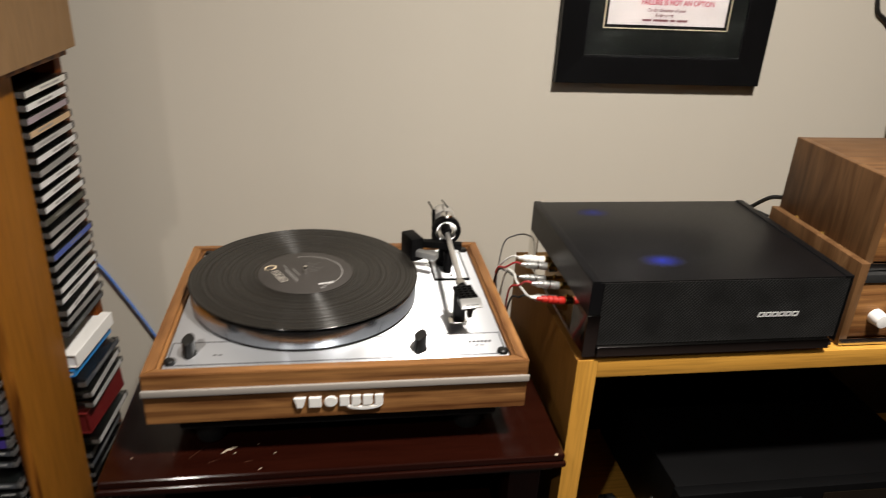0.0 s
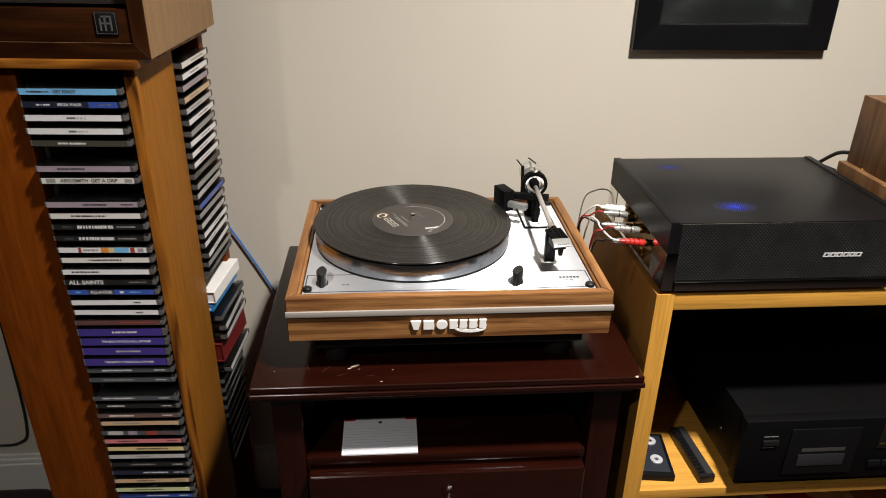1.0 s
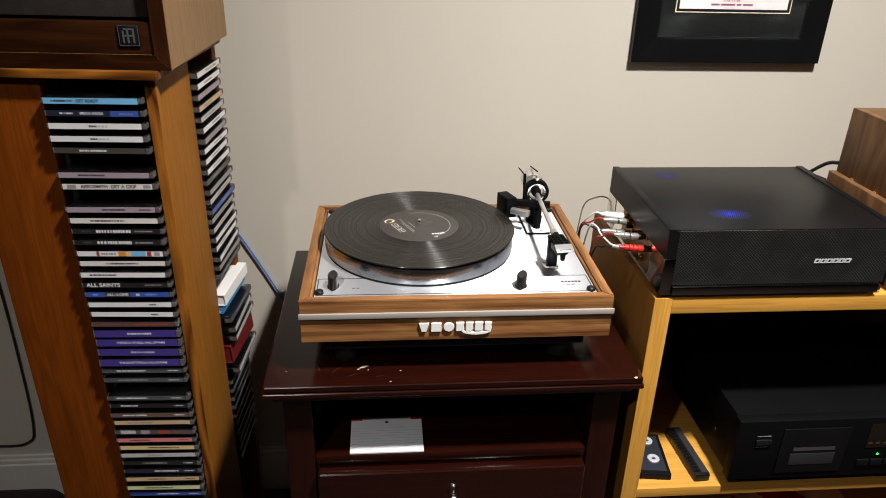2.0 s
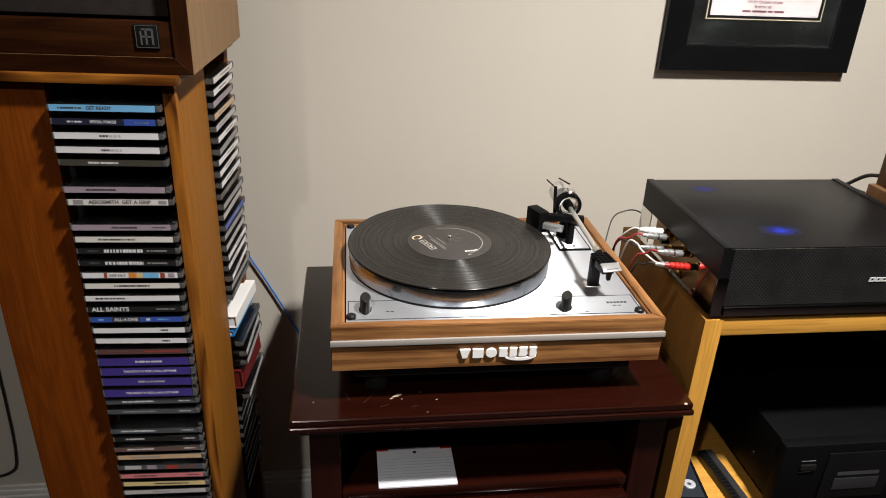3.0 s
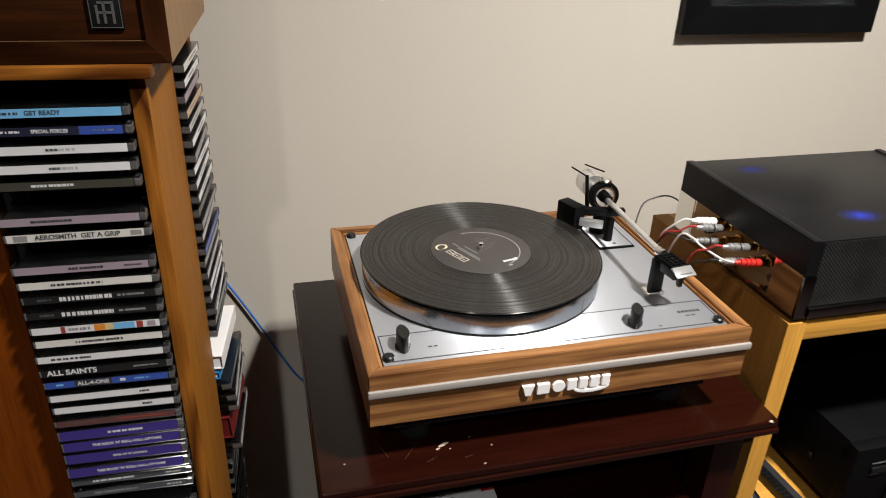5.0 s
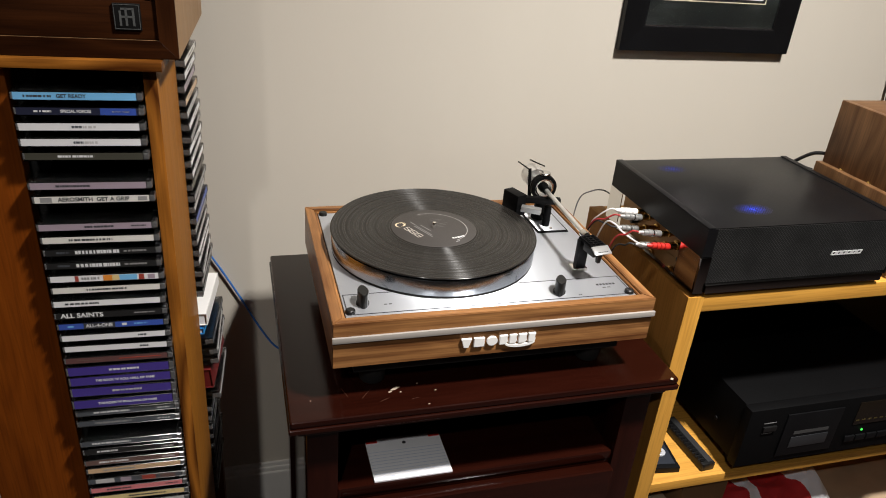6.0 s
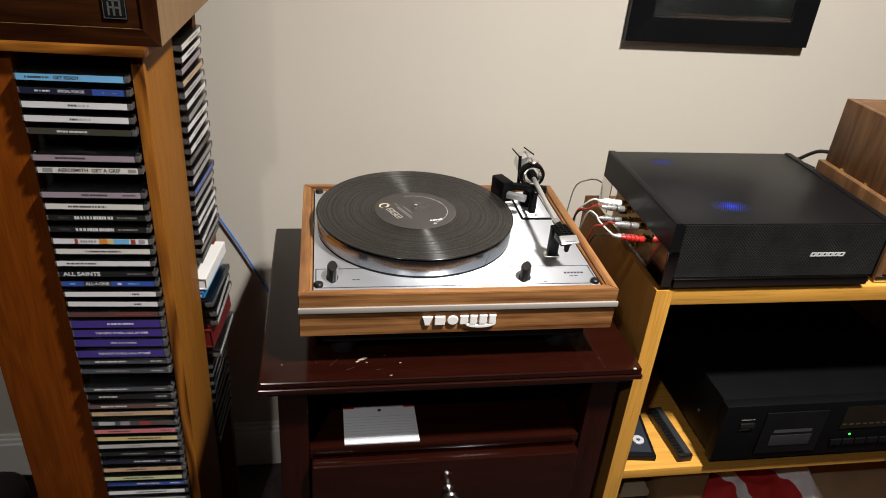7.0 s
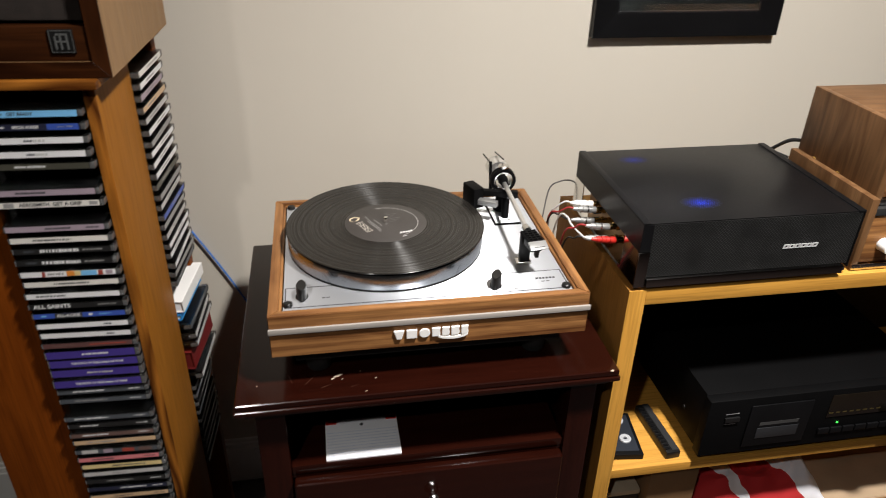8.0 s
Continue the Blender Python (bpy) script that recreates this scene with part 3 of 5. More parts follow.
# ---- the turntable ----
def turntable():
    x0, x1, y0, y1, z0, z1 = -0.169, 0.272, 0.842, 1.191, 0.754, 0.820
    cx, cy = (x0 + x1) / 2, (y0 + y1) / 2
    base = 0.6975
    t = thing("turntable", (cx, cy, base), "belt-drive turntable with teak plinth and brushed aluminium deck, at rest", "turntable")
    w, strip = 0.0175, 0.797

    def rail(outer, inner, zlo, zhi, mat, name="plinth_rail"):
        bm = bmesh.new()
        ring = [*outer, *inner[::-1]]
        lo = [bm.verts.new((x, y, zlo)) for x, y in ring]
        hi = [bm.verts.new((x, y, zhi)) for x, y in ring]
        for k in range(4):
            bm.faces.new((lo[k], lo[(k + 1) % 4], hi[(k + 1) % 4], hi[k]))
        bm.faces.new(lo[::-1])
        bm.faces.new(hi)
        bmesh.ops.recalc_face_normals(bm, faces=bm.faces[:])
        bmesh.ops.bevel(bm, geom=bm.edges[:], offset=0.0009, segments=2, affect="EDGES", clamp_overlap=True)
        part(name, bm, mat, t)

    o = [(x0, y0), (x1, y0), (x1, y1), (x0, y1)]
    lip = w - 0.0042  # the rails are full height up to here, then a low inner lip carries on to the deck
    i = [(x0 + lip, y0 + lip), (x1 - lip, y0 + lip), (x1 - lip, y1 - lip), (x0 + lip, y1 - lip)]
    inner = [(x0 + w, y0 + w), (x1 - w, y0 + w), (x1 - w, y1 - w), (x0 + w, y1 - w)]
    for k, mat in enumerate((TEAK["x"], TEAK["y"], TEAK["x"], TEAK["y"])):
        j = (k + 1) % 4
        rail((o[k], o[j]), (i[k], i[j]), z0, z1, mat)
        rail((i[k], i[j]), (inner[k], inner[j]), z1 - 0.012, z1 - 0.0032, mat, "inner_lip")
    # white strip across the front, slightly proud
    part("trim_strip", box(x0 - 0.001, x1 + 0.0015, y0 - 0.004, y0 - 0.0002, strip - 0.0042, strip + 0.0042, 0.0012), WHITE_PAINT, t, "white painted trim strip")
    part("base_tray", box(x0 + 0.03, x1 - 0.03, y0 + 0.022, y1 - 0.03, 0.728, z0 + 0.004, 0.002), VOID, t)
    for fx in (x0 + 0.06, x1 - 0.06):
        for fy in (y0 + 0.05, y1 - 0.06):
            part("foot", rod((fx, fy, base), (fx, fy, 0.7285), 0.017, 0.02, 20, 0.002), RUBBER, t)
    # raised front badge: plain blocks with a sweep under the last ones
    bx, bz, by = -0.0045, 0.776, y0 - 0.0002
    badge = bmesh.new()
    M = front_at(bx, by, bz) @ Matrix.Diagonal((1.12, 1.08, 1, 1))
    shapes = [[(0, 0.0125), (0.013, 0.0125), (0.0105, 0.004), (0.0095, 0), (0.0035, 0), (0.0025, 0.004)],
              [(0.0155, 0), (0.0155, 0.0125), (0.0285, 0.0125), (0.0285, 0)]]
    for s in shapes:
        prism(s, M @ Matrix.Translation((0, -0.006, 0)), 0.0035, 0.0004, badge)
    prism([(0.038 + 0.0068 * math.cos(a * math.pi / 8), 0.0003 + 0.0064 * math.sin(a * math.pi / 8)) for a in range(16)], M, 0.0035, 0.0004, badge)
    for k, (a, b) in enumerate(((0.047, 0.0575), (0.0595, 0.069), (0.071, 0.0815), (0.0835, 0.0925))):
        prism([(a, -0.0058), (b - 0.002, -0.0058), (b, -0.0025), (b - 0.001, 0.003), (b, 0.0068), (a, 0.0068)], M, 0.0035, 0.0004, badge)
    sweep = [(0.054 + 0.019 * (1 + math.cos(a)), -0.0052 - 0.0062 * math.sin(a)) for a in [math.pi * k / 12 for k in range(13)]]
    sweep += [(0.056 + 0.017 * (1 + math.cos(a)), -0.0052 - 0.0028 * math.sin(a)) for a in [math.pi * (12 - k) / 12 for k in range(13)]]
    prism(sweep, M, 0.0035, 0.0, badge)
    part("front_badge", badge, WHITE, t, "raised white badge of plain blocks", False)
    # deck plate and its black line frame
    dz = 0.8155
    dx0, dx1, dy0, dy1 = x0 + w + 0.0017, x1 - w - 0.0017, y0 + w + 0.0017, y1 - w - 0.0017
    deck = part("deck_plate", box(dx0, dx1, dy0, dy1, dz - 0.004, dz, 0.0006), DECK_ALU, t, "brushed aluminium deck plate")
    part("inner_floor", box(x0 + w, x1 - w, y0 + w, y1 - w, z0 + 0.045, z0 + 0.048), VOID, t)
    line = bmesh.new()
    lx0, lx1, ly0, ly1 = dx0 + 0.0022, dx1 - 0.0022, dy0 + 0.0046, 0.9145
    for bx0, bx1, b0, b1 in ((lx0, lx1, ly0, ly0 + 0.0016), (lx0, lx1, ly1, ly1 + 0.0014), (lx0, lx0 + 0.0015, ly0, ly1), (lx1 - 0.0015, lx1, ly0, ly1)):
        box(bx0, bx1, b0, b1, dz, dz + 0.00025, bm=line)
    part("deck_line", line, INK, deck)
    prints = bmesh.new()
    for px, py, pw in ((0.208, 0.8935, 0.030), (0.214, 0.8862, 0.014), (-0.0975, 0.885, 0.012), (0.142, 0.874, 0.006), (0.171, 0.872, 0.005), (-0.1475, 0.8775, 0.010)):
        k = max(2, int(pw / 0.005))
        for q in range(k):
            box(px + q * pw / k, px + (q + 0.72) * pw / k, py, py + (0.0042 if pw > 0.02 else 0.0018), dz, dz + 0.0002, bm=prints)
    part("deck_print", prints, INK, deck)
    for sx, sy in ((-0.1432, 0.8725), (0.2455, 0.8695), (-0.1425, 1.167), (0.2465, 1.166)):
        part("corner_screw", lathe([(0, 0.0052), (0.0045, 0.0052), (0.0062, 0.0040), (0.0066, 0.0008), (0.0066, 0)], (sx, sy, dz), 20), BLACK, t, "black rubber-capped screw")
    # two levers
    for kx, ky, turn in ((-0.1245, 0.891, -0.02), (0.1460, 0.8835, -0.40)):
        M = Matrix.Translation((kx, ky, dz)) @ Matrix.Rotation(turn, 4, "Z")
        bm = bmesh.new()
        outline = [(0.0072 * math.cos(a * math.pi / 8), 0.0140 * math.sin(a * math.pi / 8) * abs(math.sin(a * math.pi / 8)) ** 0.25) for a in range(16)]
        prism(outline, M, 0.0205, 0.001, bm)
        rod(M @ Vector((0, 0, 0)), M @ Vector((0, 0, 0.003)), 0.0085, seg=20, bm=bm)
        part("control_knob", bm, BLACK, t, "black oval control knob")
    # platter, mat, record
    px, py = 0.0055, 1.0365
    pl = part("platter", lathe([(0, 0.0028), (0.140, 0.0028), (0.1498, 0.0030), (0.1506, 0.0040), (0.1508, 0.0235), (0.1496, 0.0262), (0.1450, 0.0268), (0, 0.0268)], (px, py, dz), 128), PLATTER_ALU, t, "polished aluminium platter")
    # black disc draws the shadow line under the platter
    part("sub_platter", lathe([(0, 0.0004), (0.1502, 0.0004), (0.1502, 0.0027), (0, 0.0027)], (px, py, dz), 96), VOID, t)
    part("rubber_mat", lathe([(0, 0.0269), (0.1472, 0.0269), (0.1478, 0.0278), (0.1472, 0.0296), (0, 0.0296)], (px, py, dz), 96), RUBBER, pl)
    part("spindle", lathe([(0.0036, 0.026), (0.0036, 0.0385), (0.0028, 0.0408), (0, 0.0416)], (px, py, dz), 20), CHROME, pl)


turntable()


def record():
    px, py, z = 0.0055, 1.0365, 0.8155 + 0.0297
    r = thing("vinyl_record", (px, py, z), "black vinyl record with dark paper label on the turntable platter", "record")
    prof = [(0.0037, 0.0002), (0.0037, 0.0021), (0.0640, 0.0021), (0.0648, 0.0017)]
    for q in range(1, 5):
        a = 0.0700 + (0.1475 - 0.0700) * q / 4
        prof += [(a - 0.0010, 0.0018), (a - 0.0005, 0.00174), (a, 0.0018)]
    prof += [(0.1502, 0.0021), (0.1520, 0.0018), (0.1524, 0.0012), (0.1518, 0.0005), (0.146, 0.0002), (0.0037, 0.0002)]
    part("disc", lathe(prof, (px, py, z), 160), VINYL, r, "grooved black vinyl")
    lab = part("centre_label", lathe([(0.0036, 0.00215), (0.0036, 0.0024), (0.0630, 0.0024), (0.0634, 0.00215)], (px, py, z), 96), ink("dark grey label", (0.040, 0.035, 0.032), 0.55), r, "dark grey paper label with pale print")
    zt = z + 0.00242
    arc = bmesh.new()
    n = 40
    for k in range(n):
        a0, a1 = radians(-62 + 168 * k / n), radians(-62 + 168 * (k + 1) / n)
        vs = [arc.verts.new((px + rr * math.cos(a), py + rr * math.sin(a), zt)) for rr, a in ((0.0490, a0), (0.0501, a0), (0.0501, a1), (0.0490, a1))]
        arc.faces.new(vs)
    part("label_arc", arc, ink("grey arc", (0.30, 0.29, 0.28)), lab, "", False)
    turn = Matrix.Translation((px, py, zt)) @ Matrix.Rotation(radians(-64), 4, "Z")

    def flat(bm, x0, x1, y0, y1):
        vs = [turn @ Vector(c) for c in ((x0, y0, 0), (x1, y0, 0), (x1, y1, 0), (x0, y1, 0))]
        bm.faces.new([bm.verts.new(v) for v in vs])
        return bm

    # outlined block mark and a gold swirl beside it
    mark = bmesh.new()
    for k in range(3):
        a = -0.026 + k * 0.0122 + 0.004
        for bx in ((a, a + 0.0105, -0.0405, -0.0395), (a, a + 0.0105, -0.0315, -0.0305), (a, a + 0.0012, -0.0405, -0.0305), (a + 0.0093, a + 0.0105, -0.0405, -0.0305), (a + 0.003, a + 0.0075, -0.0365, -0.0350)):
            flat(mark, *bx)
    part("label_mark", mark, ink("pale mark", (0.5, 0.46, 0.4)), lab, "pale outlined block mark", False)
    sw = bmesh.new()
    for ra, rb, cx, cy, a0, a1 in ((0.0080, 0.0055, -0.0335, -0.036, 70, 330), (0.0050, 0.0022, -0.0330, -0.0345, -60, 150)):
        for k in range(14):
            u, v = [(k + d) / 14 for d in (0, 1)]
            q = []
            for f, rr in ((u, ra), (v, ra), (v, 1), (u, 1)):
                a = radians(a0 + (a1 - a0) * f)
                rad = rr if rr < 1 else ra - (ra - rb) * math.sin(math.pi * f)
                q.append(sw.verts.new(turn @ Vector((cx + rad * math.cos(a), cy + 1.15 * rad * math.sin(a), 0))))
            sw.faces.new(q)
    part("label_swirl", sw, ink("pale gold swirl", (0.66, 0.54, 0.36)), lab, "pale gold round mark", False)
    br = bmesh.new()
    for x0, x1, y0 in ((-0.02, 0.022, -0.0225), (-0.02, 0.018, -0.0195), (-0.034, -0.022, -0.0185), (-0.018, 0.006, -0.012)):
        flat(br, x0, x1, y0, y0 + 0.0016)
    part("label_print", br, ink("grey print", (0.16, 0.155, 0.15)), lab, "", False)
    turn = Matrix.Translation((px, py, zt)) @ Matrix.Rotation(radians(12), 4, "Z")
    vb = bmesh.new()
    for k in range(5):
        flat(vb, 0.010 + k * 0.0042, 0.0133 + k * 0.0042, -0.0415, -0.0375 + (0.0012 if k == 4 else 0))
    flat(vb, 0.0105, 0.0165, -0.0515, -0.0505)
    part("label_print", vb, LIGHT_INK, lab, "", False)
    tb = bmesh.new()
    for k in range(7):
        flat(tb, 0.006, 0.012 + 0.018 * ((k * 5) % 7) / 7, 0.028 - k * 0.0048, 0.0292 - k * 0.0048)
    part("label_print", tb, ink("dim print", (0.085, 0.08, 0.078)), lab, "", False)


record()


def tonearm():
    dz = 0.8155
    t = thing("tonearm", (0.214, 1.11, dz), "silver straight tonearm with black headshell, parked on its rest", "tonearm")
    part("arm_plate", box(0.187, 0.240, 1.063, 1.158, dz, dz + 0.0022, 0.0006), DECK_BLACK, t)
    part("arm_plate_top", box(0.1895, 0.2375, 1.0665, 1.155, dz + 0.0022, dz + 0.0030, 0.0004), DECK_ALU, t, "satin steel cover plate")
    part("plate_screw", lathe([(0, 0.0045), (0.002, 0.0043), (0.0026, 0.003)], (0.214, 1.074, dz), 16), STEEL, t)
    pv = Vector((0.2100, 1.117, 0.873))
    post = lathe([(0.0135, 0.003), (0.0140, 0.012), (0.0105, 0.014), (0.0100, 0.040)], (pv.x, pv.y, dz), 28)
    part("pillar", post, DECK_BLACK, t)
    head = Vector((0.2035, 0.945, 0.871))
    way = (head - pv).normalized()
    side = way.cross(Vector((0, 0, 1))).normalized()
    upv = side.cross(way)
    basis = Matrix((side, way, upv)).transposed().to_4x4()
    L = Matrix.Translation(pv) @ basis
    # gimbal: outer ring facing along the arm, inner ring, bearing cap
    ring = lathe([(0.0165, -0.0070), (0.0205, -0.0070), (0.0216, -0.005), (0.0216, -0.0015), (0.0206, -0.0008), (0.0206, 0.0008), (0.0216, 0.0015), (0.0216, 0.005), (0.0205, 0.0070), (0.0165, 0.0070), (0.0165, -0.0070)], pv, 40, way)
    part("gimbal_ring", ring, DECK_BLACK, t, "glossy black gimbal ring")
    part("inner_ring", lathe([(0.0130, -0.0060), (0.0155, -0.0060), (0.0155, 0.0060), (0.0130, 0.0060), (0.0130, -0.0060)], pv, 36, way), STEEL, t, "bright inner ring")
    part("bearing_hub", lathe([(0, -0.012), (0.0075, -0.012), (0.0085, 0.004), (0.0070, 0.010), (0.0060, 0.016), (0, 0.016)], pv, 24, way), DECK_BLACK, t)
    part("bearing_cap", lathe([(0.0060, 0.0195), (0.0060, 0.0225), (0.0090, 0.0226), (0.0092, 0.0232), (0.0092, 0.0252), (0.0086, 0.0258), (0, 0.0258)], pv, 28), STEEL, t)
    # counterweight on the rear stub
    wt = lathe([(0, 0.018), (0.0045, 0.018), (0.0045, 0.034), (0.0170, 0.034), (0.0178, 0.036), (0.0178, 0.060), (0.0165, 0.062), (0, 0.062)], pv, 36, -way)
    part("counterweight", wt, ARM_GREY, t, "grey metal counterweight")
    # tube, collar, headshell
    part("arm_tube", rod(pv + way * 0.012, head, 0.0037, seg=20), ARM_GREY, t, "satin silver arm tube")
    H = Matrix.Translation(head) @ basis @ Matrix.Rotation(radians(9), 4, "Z")
    part("collar", rod(H @ Vector((0, -0.006, 0)), H @ Vector((0, 0.006, 0)), 0.0056, seg=20, bevel=0.0006), STEEL, t)
    b = box(-0.0122, 0.0122, 0.004, 0.038, -0.0030, -0.0012, 0.0006)
    b.transform(H)
    hs = part("headshell", b, DECK_BLACK, t, "black slotted headshell", False)
    spans = [(-0.0105 + k * 0.0070 - 0.0009, -0.0105 + k * 0.0070 + 0.0009, 0.005, 0.0375, 0.0008) for k in range(4)]
    spans += [(-0.0112, 0.0112, 0.0070 + k * 0.0060 - 0.0010, 0.0070 + k * 0.0060 + 0.0010, 0.0011) for k in range(6)]
    for sx0, sx1, sy0, sy1, top in spans:  # bars that leave the square holes
        b = box(sx0, sx1, sy0, sy1, -0.0012, top)
        b.transform(H)
        part("slat", b, DECK_BLACK, hs, "", False)
    b = box(-0.0135, 0.0135, 0.0, 0.0150, -0.0022, 0.0, 0.0008)
    F = H @ Matrix.Translation((0, 0.0384, 0.0008)) @ Matrix.Rotation(radians(-24), 4, "X")
    b.transform(F)
    part("front_plate", b, PLUG, hs, "silver headshell front with a dark mark")
    b = bmesh.new()
    for k in range(6):
        box(-0.0085 + k * 0.0028, -0.0064 + k * 0.0028, 0.0105, 0.0120, 0.0, 0.0002, bm=b)
    b.transform(F)
    part("front_mark", b, INK, hs)
    b = box(-0.0085, 0.0085, 0.014, 0.040, -0.0165, -0.002, 0.001)
    b.transform(H)
    part("cartridge", b, BLACK, hs)
    b = bmesh.new()
    prism([(-0.004, 0), (0.004, 0), (0.0022, -0.012), (-0.0022, -0.012)], Matrix.Translation((0, 0.044, -0.012)) @ Matrix.Rotation(radians(90), 4, "X"), 0.005, bm=b)
    box(-0.0045, 0.0045, 0.036, 0.0445, -0.0135, -0.010, bm=b)
    b.transform(H)
    part("stylus_guard", b, BLACK, hs, "", False)
    # rest for the arm
    part("arm_rest", box(0.1955, 0.2105, 0.938, 0.949, dz + 0.004, 0.863, 0.0015), SATIN_BLACK, t, "black arm rest")
    part("rest_foot", box(0.1900, 0.2130, 0.935, 0.952, dz, dz + 0.0050, 0.0012), CHROME, t, "chromed arm rest foot")
    # cueing lift: post, bar, block and lever
    lift = rod((0.209, 1.086, dz + 0.003), (0.209, 1.086, 0.852), 0.0062, seg=20, bevel=0.0008)
    rod((0.209, 1.086, dz + 0.012), (0.209, 1.086, dz + 0.0135), 0.0066, seg=20, bm=lift)
    part("lift_post", lift, DECK_BLACK, t)
    b = box(-0.030, 0.034, -0.0055, 0.0055, -0.005, 0.005, 0.0012)
    b.transform(Matrix.Translation((0.196, 1.094, 0.8600)) @ Matrix.Rotation(radians(-14), 4, "Z"))
    part("lift_bar", b, DECK_BLACK, t)
    b = box(-0.0095, 0.0095, -0.018, 0.018, -0.0185, 0.0165, 0.0015)
    b.transform(Matrix.Translation((0.1585, 1.108, 0.8535)) @ Matrix.Rotation(radians(20), 4, "Z"))
    part("lift_block", b, DECK_BLACK, t, "square black lift block")
    b = box(-0.016, 0.016, -0.0055, 0.0055, -0.0045, 0.0045, 0.0010)
    b.transform(Matrix.Translation((0.1775, 1.0800, 0.8500)) @ Matrix.Rotation(radians(-32), 4, "Z"))
    part("lift_lever", b, PLUG, t, "silver cueing lever")
    # anti-skating arm and thread rods
    part("skate_arm", rod((0.193, 1.128, 0.850), (0.1935, 1.142, 0.896), 0.0030, 0.0026, 14), DECK_BLACK, t)
    part("skate_rod", rod((0.1935, 1.141, 0.894), (0.192, 1.190, 0.890), 0.0012, seg=8), DECK_BLACK, t)
    part("skate_rod", rod((0.2120, 1.128, 0.905), (0.213, 1.190, 0.893), 0.0012, seg=8), DECK_BLACK, t)


tonearm()


# ---- beech bookcase with its load ----
def bookcase():
    x0, x1, y0, y1, top, th = 0.341, 1.30, 0.863, 1.187, 0.802, 0.0270
    b = thing("bookcase", ((x0 + x1) / 2, (y0 + y1) / 2, FLOOR), "honey-coloured beech bookcase with open shelves, holding hi-fi units", "bookcase")
    for px in (x0, x1 - th):
        # side faces carry their shade in the wood colour
        part("side_panel", box(px, px + th, y0 + 0.0022, y1, FLOOR, top, 0.0006), SHADED_BEECH, b)
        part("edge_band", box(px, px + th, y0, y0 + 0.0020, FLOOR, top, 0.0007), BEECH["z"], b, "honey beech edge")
    part("top_board", box(x0 + th + 0.0004, x1 - th - 0.0004, y0 + 0.001, y1, top - 0.0265, top - 0.0006, 0.001), BEECH["x"], b)
    for z in (0.432, 0.225):
        part("shelf", box(x0 + th + 0.0004, x1 - th - 0.0004, y0 + 0.002, y1 - 0.006, z - 0.019, z, 0.001), BEECH["x"], b)
    # black in place of the shade at the back of the shelves
    part("back_panel", box(x0 + th + 0.0004, x1 - th - 0.0004, y1 - 0.005, y1 - 0.001, 0.226, top - 0.027), VOID, b, "back panel blackened for shade in the shelves")


bookcase()


JACKS = ((1.0345, 0.860), (1.0190, 0.857), (1.0215, 0.836), (0.9605, 0.857), (0.9615, 0.836), (0.9330, 0.849))


